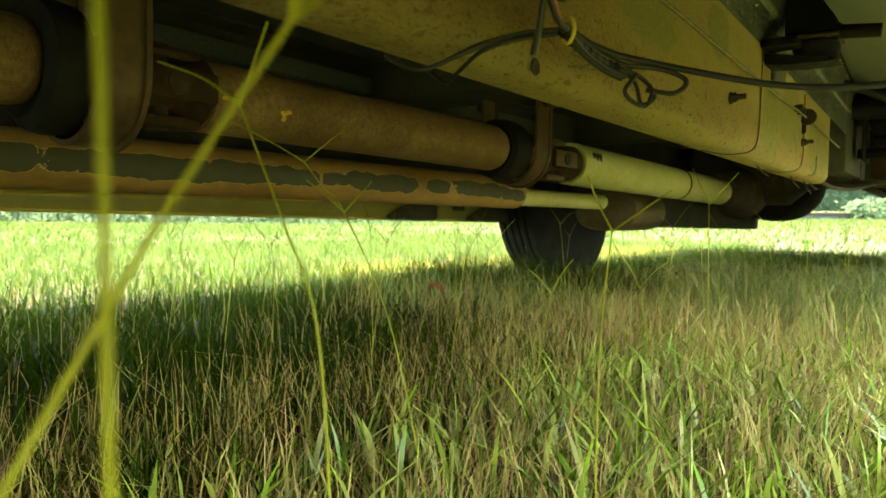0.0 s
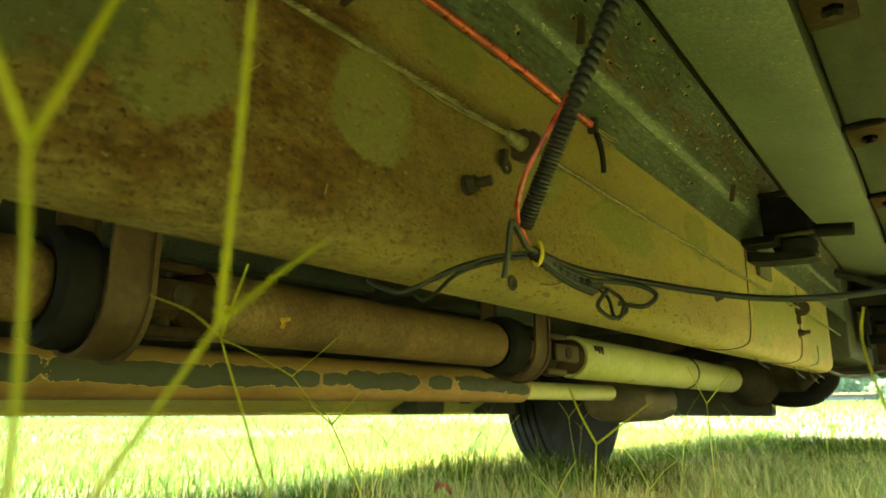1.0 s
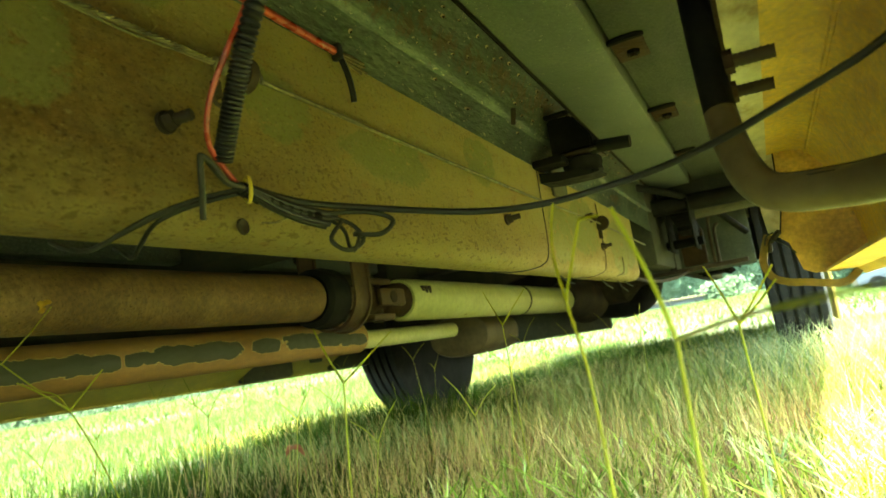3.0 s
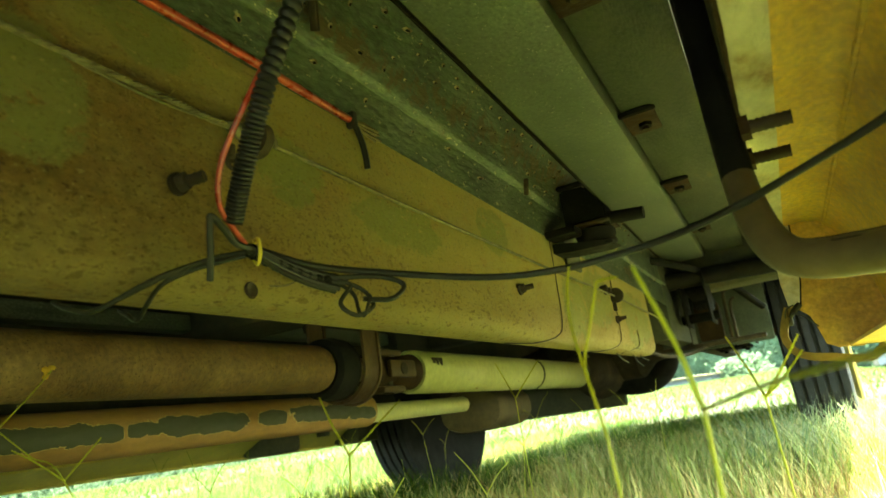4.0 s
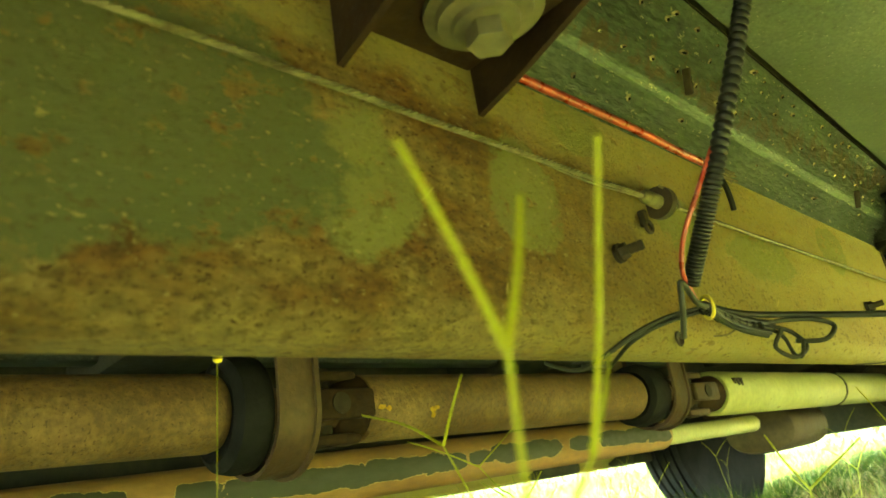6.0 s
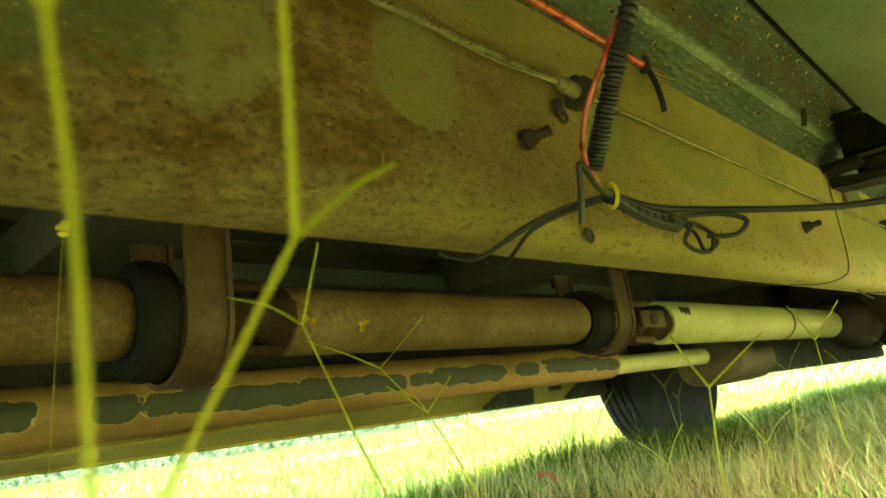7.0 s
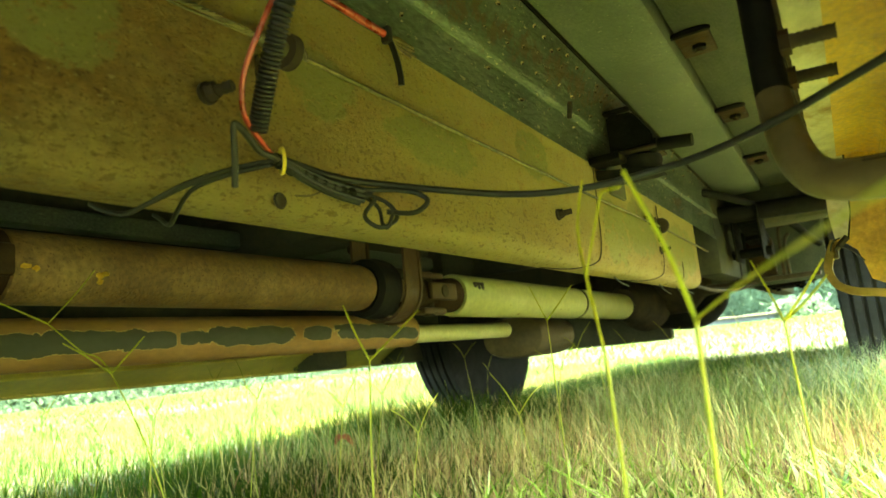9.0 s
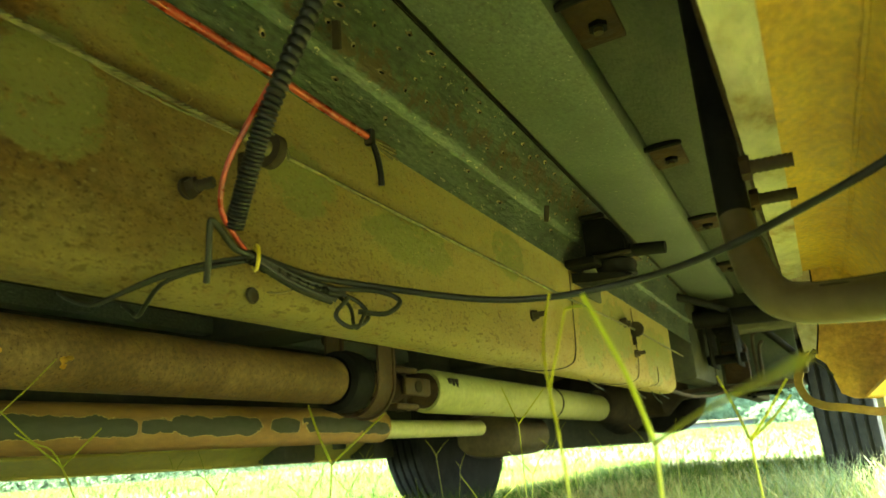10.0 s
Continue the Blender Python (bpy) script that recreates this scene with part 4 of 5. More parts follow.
part("sill_lip", tube(B(), [(-1.526, -2.4, 0.279), (-1.526, 2.38, 0.279)], 0.0055, 10), SILL, truck, "rolled lower lip of the sill")
for y0, y1 in ((1.68, 1.82), (2.12, 2.36)):
    bm = B()
    box(bm, (-1.512, y0, 0.276), (-1.40, y1, 0.345), 0.012)
    part("sill_bracket", bm, DARKFLOOR, truck)
part("jacking_lug", lathe(B(), (-1.40, 1.93, 0.330), [(-0.02, 0.0), (-0.02, 0.020), (0.01, 0.026), (0.02, 0.026), (0.02, 0.0)], "z", 20), DARKFLOOR, truck)


# wheels
def wheel(x0, x1, y, z, r):
    c = (x0 + x1) / 2
    w = (x1 - x0) / 2
    wh = new("wheel")
    wh.parent = truck
    wh.location = Vector((c, y, z)) - truck.location
    bm = B()
    lathe(bm, (0, 0, 0), [(-w, r * 0.58), (-w * 1.04, r * 0.72), (-w * 0.98, r * 0.9), (-w * 0.82, r * 0.97), (w * 0.82, r * 0.97), (w * 0.98, r * 0.9), (w * 1.04, r * 0.72), (w, r * 0.58)], "x", 64)
    ty = new("tyre", mesh_of("tyre", bm, TYRE))
    ty.parent = wh
    ty["label"] = "dusty grey-black tyre with straight ribs"
    bm = B()
    for k in range(5):
        cx = -w * 0.78 + w * 1.56 * k / 4
        hw = w * 0.14
        lathe(bm, (0, 0, 0), [(cx - hw, r * 0.965), (cx - hw * 0.9, r), (cx + hw * 0.9, r), (cx + hw, r * 0.965)], "x", 64)
    rb = new("tread", mesh_of("tread", bm, TYRE))
    rb.parent = wh
    bm = B()
    lathe(bm, (0, 0, 0), [(-w * 0.9, 0.0), (-w * 0.9, r * 0.2), (-w * 0.3, r * 0.25), (-w * 0.2, r * 0.5), (-w * 0.95, r * 0.57), (w * 0.95, r * 0.57), (w * 0.3, r * 0.5), (w * 0.4, 0.0)], "x", 40)
    rm = new("rim", mesh_of("rim", bm, HUB))
    rm.parent = wh
    return wh


wheel(-1.445, -1.290, 2.585, 0.400, 0.365)
wheel(-0.045, 0.104, 2.585, 0.400, 0.365)

# rear axle
bm = B()
tube(bm, [(-1.30, 2.585, 0.455), (-0.95, 2.585, 0.455), (-0.85, 2.585, 0.455), (-0.80, 2.585, 0.455), (-0.5, 2.585, 0.455), (-0.45, 2.585, 0.455), (-0.35, 2.585, 0.455), (-0.05, 2.585, 0.455)],
     [0.042, 0.042, 0.06, 0.105, 0.105, 0.06, 0.042, 0.042], 24)
axle = part("rear_axle", bm, IRON, truck, "dark rear axle with round differential housing")
part("pinion_nose", lathe(B(), (SX, 2.315, 0.395), [(0.0, 0.045), (0.02, 0.055), (0.06, 0.06), (0.24, 0.095)]), IRON, axle)
for x0 in (-1.335, -0.055):
    part("brake_drum", lathe(B(), (x0, 2.585, 0.455), [(0.0, 0.12), (0.012, 0.14), (0.09, 0.14), (0.10, 0.12)], "x", 40), IRON, axle, "dark brake drum")

# muffler
bm = B()
rings = []
for y, k in ((1.95, 0.0), (1.955, 0.55), (1.965, 0.92), (1.985, 1.0), (2.20, 0.96), (2.23, 0.7), (2.24, 0.0)):
    rings.append([bm.verts.new((-0.885 + 0.105 * k * math.copysign(abs(math.cos(a)) ** 0.8, math.cos(a)), y, 0.315 + 0.062 * k * math.copysign(abs(math.sin(a)) ** 0.8, math.sin(a)))) for a in (2 * math.pi * j / 32 for j in range(32))])
for a, b in zip(rings, rings[1:]):
    for j in range(32):
        bm.faces.new((a[j], a[(j + 1) % 32], b[(j + 1) % 32], b[j]))
bmesh.ops.remove_doubles(bm, verts=bm.verts, dist=1e-5)
part("muffler", bm, TUBE, ex, "dusty oval muffler")

# rear chassis: springs, hangers, braces, tail; near-black colours put shade into several
for x in (-0.19, -1.11):
    bm = B()
    for k in range(5):
        half = 0.62 - 0.09 * k
        pts = [(yy, 0.465 - 0.012 * k - 0.07 * (1 - ((yy - 2.56) / 0.62) ** 2) + 0.07) for yy in [2.56 - half + 2 * half * j / 16 for j in range(17)]]
        up = [bm.verts.new((x - 0.025, yy, zz)) for yy, zz in pts], [bm.verts.new((x + 0.025, yy, zz)) for yy, zz in pts], [bm.verts.new((x - 0.025, yy, zz - 0.010)) for yy, zz in pts], [bm.verts.new((x + 0.025, yy, zz - 0.010)) for yy, zz in pts]
        for j in range(16):
            for p, q in ((0, 1), (1, 3), (3, 2), (2, 0)):
                bm.faces.new((up[p][j], up[q][j], up[q][j + 1], up[p][j + 1]))
        for j in (0, 16):
            bm.faces.new((up[0][j], up[1][j], up[3][j], up[2][j]))
    spring = part("leaf_spring", bm, RUBBER_SHADE, truck, "stacked leaf spring, coloured near-black for shade")
    for yy in (1.93, 3.19):
        bm = B()
        box(bm, (x - 0.032, yy - 0.05, 0.43), (x - 0.027, yy + 0.05, 0.56), 0.002)
        box(bm, (x + 0.027, yy - 0.05, 0.43), (x + 0.032, yy + 0.05, 0.56), 0.002)
        tube(bm, [(x - 0.045, yy, 0.45), (x + 0.045, yy, 0.45)], 0.012, 12)
        part("spring_hanger", bm, RUBBER_SHADE, spring)
    bm = B()
    for yy in (2.50, 2.62):
        for sx in (-0.034, 0.034):
            tube(bm, [(x + sx, yy, 0.385), (x + sx, yy, 0.55)], 0.007, 8)
    box(bm, (x - 0.05, 2.46, 0.392), (x + 0.05, 2.66, 0.404), 0.004)
    part("u_bolt", bm, RUBBER_SHADE, spring)
bm = B()
tube(bm, smooth_path([(-0.30, 1.86, 0.545), (-0.1, 1.93, 0.548), (0.02, 1.97, 0.55)]), 0.022, 12)
part("brace", bm, RUBBER_SHADE, truck)
part("cross_member", box(B(), (-1.45, 1.98, 0.52), (0.05, 2.06, 0.64), 0.01), DARKFLOOR, truck)
part("cross_member", box(B(), (-1.45, 2.95, 0.44), (0.05, 3.03, 0.60), 0.01), RUBBER, truck)
part("floor_beam", box(B(), (-0.30, 2.07, 0.60), (-0.05, 2.9, 0.63), 0.004), BEAM, truck)
part("splash_guard", box(B(), (-0.34, 2.165, 0.382), (-0.047, 2.177, 0.62), 0.003), STRIPFLOOR, truck, "dark splash guard before the wheel")
part("rail_kick_up", box(B(), (-0.300, 1.80, 0.40), (-0.243, 3.3, 0.60), 0.006), DARKFLOOR, truck)
part("rail_kick_up", box(B(), (-1.055, 1.80, 0.40), (-1.0, 3.3, 0.60), 0.006), DARKFLOOR, truck)
part("tail_sill", box(B(), (-1.50, 3.36, 0.266), (-0.78, 3.42, 0.66), 0.012), DARKFLOOR, truck)
part("tow_bracket", tube(B(), smooth_path([(-0.80, 3.33, 0.38), (-0.70, 3.33, 0.365), (-0.62, 3.33, 0.375), (-0.57, 3.33, 0.42), (-0.555, 3.33, 0.47)]), 0.062, 14), RUBBER, truck, "dark bent towing bracket")
part("tail_sill", box(B(), (-0.56, 3.37, 0.47), (0.17, 3.42, 0.66), 0.012), DARKFLOOR, truck)
part("rear_skirt", box(B(), (-1.52, 2.95, 0.28), (-1.50, 3.40, 0.66), 0.004), SILL, truck)
part("wheel_arch", box(B(), (-1.52, 2.0, 0.50), (-1.505, 2.96, 0.66), 0.004), SILL, truck)
# Near-side skirts, mostly unseen; their height limits skylight on the chassis.
part("rear_skirt", box(B(), (0.1525, 0.86, 0.42), (0.170, 2.12, 0.68), 0.004), SILL, truck)
part("rear_skirt", box(B(), (0.150, 2.12, 0.56), (0.170, 3.40, 0.68), 0.004), SILL, truck)
# Unseen walls, added to keep skylight off the grass behind the tail.
part("tail_skirt", box(B(), (0.1525, 3.41, 0.15), (0.165, 6.58, 0.684), 0.004), BODY, truck)
part("tail_skirt", box(B(), (-1.52, 3.41, 0.44), (-1.505, 6.58, 0.688), 0.004), BODY, truck)
bracket = part("shackle_box", box(B(), (-0.225, 2.085, 0.400), (-0.160, 2.10, 0.500), 0.006), PLATE, truck, "dark shackle bracket between upright bars")
for x, z0, z1 in ((-0.252, 0.392, 0.535), (-0.243, 0.392, 0.530), (-0.140, 0.395, 0.525), (-0.128, 0.392, 0.50)):
    part("upright_bar", tube(B(), smooth_path([(x + 0.012, 2.06, z1), (x, 2.06, z1 - 0.02), (x - 0.002, 2.06, z0)]), 0.0045, 8), IRON, bracket)
part("lower_bar", box(B(), (-0.335, 2.05, 0.384), (-0.06, 2.075, 0.396), 0.003), IRON, bracket)
part("brake_line", tube(B(), smooth_path([(-0.30, 1.60, 0.585), (-0.20, 1.80, 0.570), (-0.13, 2.02, 0.545), (-0.055, 2.13, 0.468)], 8), 0.009, 10), RUBBER_SHADE, truck, "dark brake hose")
part("brake_line", tube(B(), smooth_path([(-0.262, 1.58, 0.366), (-0.255, 1.75, 0.360), (-0.24, 1.95, 0.368), (-0.21, 2.06, 0.385)], 8), 0.004, 8), IRON, truck, "thin brake pipe below the rail end")

# body shell above
bm = B()
box(bm, (-1.52, -2.4, 0.69), (-0.012, 6.6, 1.5), 0.01)
part("body_side", sheared(box(B(), (0.138, -2.4, 0.31), (0.152, 0.914, 1.5), 0.003), SIDE, 0.45), BODY, truck, "outer yellow body skin")
part("body_side", box(B(), (0.150, 0.80, 0.685), (0.166, 6.6, 1.5), 0.003), BODY, truck)
# Added black sheet: gives the gap its darkness and stops light leaks.
part("cavity_board", box(B(), (-0.0135, -2.38, 0.689), (0.149, 6.57, 0.701)), RUBBER_SHADE, truck, "black sheet added for the dark of the body cavity")
part("body_top", box(B(), (-0.012, -2.4, 1.46), (0.245, 6.6, 1.5), 0.003), BODY, truck)
for y in (-2.4, 6.58):
    part("body_end", box(B(), (-0.010, y, 0.69), (0.149, y + 0.02, 1.458), 0.003), BODY, truck)
part("body_shell", bm, BODY, truck, "plain yellow body of the truck")


# ---- things fixed to the near rail ----
WEB = -0.2445
for y, z in ((0.366, 0.4205), (0.859, 0.4155), (1.292, 0.4105)):
    bm = B()
    bolt(bm, (WEB, y, z), (1, 0.35, 0.12), 0.017, 0.0036)
    st = part("rail_stud", bm, IRON, near_rail, "short threaded bolt end")
    bm = B()
    tube(bm, [(WEB, y, z), (WEB + 0.0025, y, z)], 0.0066, 20)
    tube(bm, [(WEB + 0.002, y, z), (WEB + 0.007, y + 0.0015, z + 0.001)], 0.0054, 6)
    part("nut", bm, IRON, near_rail)

# steel cable, its sleeve and the rod behind it
bm = B()
path = smooth_path([(-0.236, -0.6, 0.490), (-0.236, 0.05, 0.4745), (-0.236, 0.22, 0.4695), (-0.235, 0.402, 0.4640)], 260)
for k in range(3):
    strand = []
    for p in path:
        a = 2 * math.pi * (k / 3) + p.y * 2 * math.pi / 0.013
        strand.append(p + Vector((math.cos(a), 0, math.sin(a))) * 0.0009)
    tube(bm, strand, 0.00105, 5)
part("wire_rope", bm, STEELROPE, near_rail, "twisted steel cable")
bm = B()
tube(bm, [(-0.235, 0.399, 0.4645), (-0.235, 0.403, 0.4640), (-0.236, 0.424, 0.4630), (-0.236, 0.428, 0.4630)], [0.003, 0.0050, 0.0054, 0.0048], 20)
part("cable_sleeve", bm, STEELROPE, near_rail, "grey cable end sleeve in a clip")
bm = B()
lathe(bm, (-0.236, 0.420, 0.463), [(0.0, 0.0075), (0.0, 0.0118), (0.007, 0.0118), (0.007, 0.0075)], "y", 24)
part("clip", bm, IRON, near_rail)
part("clip_leg", box(B(), (-0.2445, 0.403, 0.4445), (-0.239, 0.408, 0.4565), 0.001), IRON, near_rail)
part("clip_loop", tube(B(), [(-0.238, 0.403 + 0.0042 * math.cos(2 * math.pi * k / 14), 0.4425 + 0.0042 * math.sin(2 * math.pi * k / 14)) for k in range(15)], 0.0014, 6), IRON, near_rail)
part("clip_wire", tube(B(), smooth_path([(-0.231, 0.418, 0.4735), (-0.2275, 0.423, 0.4685), (-0.2255, 0.429, 0.4610), (-0.2265, 0.430, 0.4555)]), 0.0009, 6), STEELROPE, near_rail)
bm = B()
tube(bm, smooth_path([(-0.2375, 0.282, 0.4685), (-0.236, 0.335, 0.4625), (-0.2355, 0.372, 0.4625), (-0.235, 0.400, 0.4625)]), 0.0008, 6)
part("strand", bm, STEELROPE, near_rail)
part("pull_rod", tube(B(), [(-0.238, 0.428, 0.4660), (-0.2385, 0.59, 0.4615), (-0.2385, 0.95, 0.4540), (-0.2380, 1.29, 0.4500), (-0.236, 1.64, 0.4360)], 0.0016, 10), STEELROPE, near_rail, "thin grey pull rod")
bm = B()
lathe(bm, (-0.236, 1.284, 0.451), [(0.0, 0.008), (0.0, 0.013), (0.006, 0.013), (0.006, 0.008)], "y", 20)
part("clip", bm, IRON, near_rail)
for yy, zz in ((1.222, 0.456), (1.243, 0.454)):
    part("clip_stud", tube(B(), [(-0.2435, yy, zz), (-0.232, yy, zz + 0.001)], 0.0052, 8), IRON, near_rail)
part("clip_leg", box(B(), (-0.2445, 1.286, 0.425), (-0.238, 1.290, 0.44), 0.001), IRON, near_rail)
for pts in ([(-0.2437, 1.003, 0.500), (-0.2437, 1.000, 0.44), (-0.2437, 0.992, 0.385), (-0.2475, 0.97, 0.3660), (-0.262, 0.92, 0.3580), (-0.275, 0.86, 0.3580)],
            [(-0.2437, 1.300, 0.49), (-0.2437, 1.303, 0.43), (-0.2437, 1.298, 0.385), (-0.2475, 1.28, 0.3660), (-0.262, 1.23, 0.3580), (-0.275, 1.17, 0.3580)],
            [(-0.2437, 1.43, 0.40), (-0.2437, 1.425, 0.375), (-0.2475, 1.41, 0.3660), (-0.265, 1.36, 0.3580)]):
    part("thin_wire", tube(B(), smooth_path(pts, 6), 0.0008, 6), IRON, near_rail)
for y0, dz in ((1.10, -0.006), (1.34, -0.009), (1.46, -0.012), (1.52, -0.005)):
    part("thin_wire", tube(B(), smooth_path([(-0.268, y0, 0.3588), (-0.266, y0 + 0.02, 0.358 + dz), (-0.262, y0 + 0.045, 0.356 + dz * 1.6)], 6), 0.0012, 6), WIRE, near_rail)

rng = random.Random(31)
for y, z, ln in ((0.20, 0.428, 0.010), (0.36, 0.470, 0.009), (0.60, 0.40, 0.005), (0.25, 0.385, 0.005)):
    a = rng.uniform(0.8, 2.2)
    part("straw_bit", tube(B(), [(WEB + 0.0004, y, z), (WEB + 0.003, y + ln * math.cos(a), z + ln * math.sin(a))], 0.00035, 5), STRAW, near_rail, "dry straw bit stuck on the rail")

# red battery cable lying under the floor
bm = B()
tube(bm, smooth_path([(-0.240, -0.3, 0.536), (-0.239, 0.15, 0.5295), (-0.2395, 0.30, 0.5265), (-0.2385, 0.41, 0.5238), (-0.2392, 0.48, 0.5210), (-0.2385, 0.540, 0.5180)], 8), 0.0031, 12)
red = part("battery_cable", bm, RED, truck, "thick red battery cable")
bm = B()
for k in range(7):
    a = k * 0.9
    tube(bm, smooth_path([(-0.2385, 0.538, 0.5180), (-0.237 + 0.003 * math.cos(a), 0.552, 0.5160 + 0.003 * math.sin(a)), (-0.236 + 0.004 * math.cos(a + 0.6), 0.567 + 0.003 * (k % 3), 0.5130 + 0.004 * math.sin(a + 0.6))]), 0.0011, 5)
part("bare_end", bm, COPPER, red, "frayed bare cable end")
bm = B()
box(bm, (-0.2425, 0.535, 0.5110), (-0.2335, 0.541, 0.5250), 0.002)
tube(bm, smooth_path([(-0.236, 0.540, 0.5120), (-0.234, 0.543, 0.4990), (-0.234, 0.546, 0.4870), (-0.235, 0.548, 0.4780)]), [0.0026] * 25, 6)
part("cable_tie", bm, BLACK, red, "black cable tie with a loose tail")

# corrugated loom hanging from above, and the bundle it feeds
path = smooth_path([(-0.087, 0.352, 0.640), (-0.106, 0.347, 0.56), (-0.1265, 0.339, 0.50), (-0.155, 0.330, 0.432), (-0.175, 0.334, 0.400), (-0.1945, 0.342, 0.374)], 44)
bm = B()
tube(bm, path, [0.0053 if k % 3 else 0.0041 for k in range(len(path))], 14)
loom = part("wiring_loom", bm, BLACK, truck, "black corrugated cable conduit")
part("red_wire", tube(B(), smooth_path([(-0.1545, 0.328, 0.440), (-0.168, 0.3245, 0.418), (-0.183, 0.3245, 0.396), (-0.192, 0.331, 0.380), (-0.197, 0.345, 0.371), (-0.200, 0.357, 0.3645)]), 0.0015, 10), RED, loom, "thin red wire")
bm = B()
n = 24
LOOM = Vector((-0.0060, 0.0195, 0.0120))
ring = [Vector((-0.2030, 0.3800, 0.3738)) - LOOM + Vector((-0.0050 * math.cos(a), 0.0030 * math.cos(a), 0.0068 * math.sin(a))) for a in (2 * math.pi * k / n for k in range(n + 1))]
tube(bm, ring, 0.0011, 8)
part("wire_tie", bm, TIE, loom, "yellow wire tie")
for k in range(7):
    dz, dx = 0.0012 * (k - 3), 0.0014 * (k % 2)
    pts = [(-0.2035, 0.374, 0.3745 + dz * 0.3), (-0.2035 + dx, 0.383, 0.3725 + dz * 0.5), (-0.2035 + dx, 0.400, 0.3685 + dz * 0.9), (-0.2005 + dx, 0.418, 0.3640 + dz * 1.1), (-0.1945 + dx, 0.433 + 0.002 * k, 0.3605 + dz * 1.2)]
    part("wire", tube(B(), smooth_path([Vector(p) - LOOM for p in pts]), 0.0018, 8), WIRE if k % 3 == 0 else BLACK, loom)
core = [(-0.2045, 0.376, 0.3742), (-0.2045, 0.384, 0.3722), (-0.2040, 0.400, 0.3685), (-0.2015, 0.417, 0.3645), (-0.1965, 0.431, 0.3615)]
part("tape_wrap", tube(B(), smooth_path([Vector(p) - LOOM for p in core]), [0.0036 + 0.0006 * math.sin(k * 1.9) for k in range(33)], 10), RUBBER_SHADE, loom, "black tape round the wire bundle")
sag = [(-0.207, 0.379, 0.377), (-0.202, 0.417, 0.372), (-0.187, 0.447, 0.3685), (-0.125, 0.482, 0.3543), (-0.081, 0.495, 0.350), (-0.0408, 0.504, 0.3525), (-0.008, 0.498, 0.3545), (0.0243, 0.4825, 0.3575), (0.052, 0.466, 0.3620), (0.077, 0.453, 0.3670), (0.094, 0.4455, 0.3720), (0.121, 0.4360, 0.3840)]
part("long_cable", tube(B(), smooth_path([Vector(p) - LOOM for p in sag], 6), 0.0021, 10), BLACK, loom, "long black cable sagging to the side panel")
for pts, r in (([(-0.190, 0.415, 0.352), (-0.180, 0.428, 0.345), (-0.173, 0.428, 0.334), (-0.178, 0.418, 0.328), (-0.186, 0.414, 0.336), (-0.182, 0.421, 0.347)], 0.0014),
               ([(-0.190, 0.416, 0.353), (-0.170, 0.434, 0.351), (-0.158, 0.440, 0.344), (-0.163, 0.433, 0.336), (-0.177, 0.424, 0.338)], 0.0016),
               ([(-0.192, 0.412, 0.353), (-0.184, 0.424, 0.343), (-0.180, 0.423, 0.331), (-0.175, 0.421, 0.328), (-0.173, 0.425, 0.337)], 0.0012)):
    part("wire_loop", tube(B(), smooth_path(pts), r, 8), WIRE, loom, "loose looped wire end")
for pts, r in (([(-0.2016, 0.380, 0.3742), (-0.214, 0.373, 0.3738), (-0.226, 0.366, 0.3722), (-0.238, 0.349, 0.3650), (-0.246, 0.338, 0.3580), (-0.256, 0.331, 0.3520), (-0.266, 0.327, 0.3500), (-0.276, 0.322, 0.3540), (-0.284, 0.321, 0.3585)], 0.0014),
               ([(-0.2016, 0.381, 0.3732), (-0.214, 0.374, 0.3722), (-0.227, 0.3665, 0.3706), (-0.238, 0.350, 0.3640), (-0.248, 0.339, 0.3572), (-0.258, 0.333, 0.3530)], 0.0012),
               ([(-0.2016, 0.380, 0.3728), (-0.226, 0.365, 0.3690), (-0.238, 0.353, 0.3630), (-0.246, 0.351, 0.3588), (-0.258, 0.354, 0.3530), (-0.270, 0.358, 0.3490), (-0.279, 0.359, 0.3540), (-0.284, 0.358, 0.3575)], 0.0013)):
    part("wire", tube(B(), smooth_path([Vector(p) - LOOM for p in pts]), r, 8), WIRE, loom, "dusty green-grey wire")
stub = [(-0.2035, 0.3785, 0.3738), (-0.2005, 0.372, 0.3735), (-0.2000, 0.362, 0.3745), (-0.1985, 0.351, 0.3815), (-0.1974, 0.3447, 0.3840), (-0.1984, 0.3440, 0.3825), (-0.2030, 0.3478, 0.3680), (-0.2084, 0.3517, 0.3556)]
part("wire", tube(B(), smooth_path([Vector(p) - LOOM for p in stub]), 0.0018, 8), WIRE, loom, "bent stub of wire")
part("copper_strand", tube(B(), smooth_path([(-0.196, 0.395, 0.352), (-0.2, 0.385, 0.347), (-0.206, 0.378, 0.347)]), 0.0006, 5), COPPER, loom)
loom.location += LOOM
bm = B()
lathe(bm, (WEB - 0.002, 0.420, 0.3670), [(0.0, 0.0), (0.0004, 0.0036), (0.0012, 0.0046), (0.0, 0.0056)], "x", 12)
part("grommet", bm, IRON, near_rail, "chipped hole in the rail")

# body mounts
bm = B()
tongue = [(-0.2435, 0.497), (-0.2435, 0.4830), (-0.222, 0.4800), (-0.172, 0.4785), (-0.161, 0.4795), (-0.160, 0.4815), (-0.175, 0.4855), (-0.205, 0.4905)]
prism(bm, tongue, 1.012, 1.055)
mount = part("body_mount", bm, RUBBER, truck, "dark steel body mount on the rail")
part("tongue_hole", tube(B(), [(-0.168, 1.0105, 0.4815), (-0.168, 1.014, 0.4815)], 0.0018, 10), RUBBER_SHADE, mount)
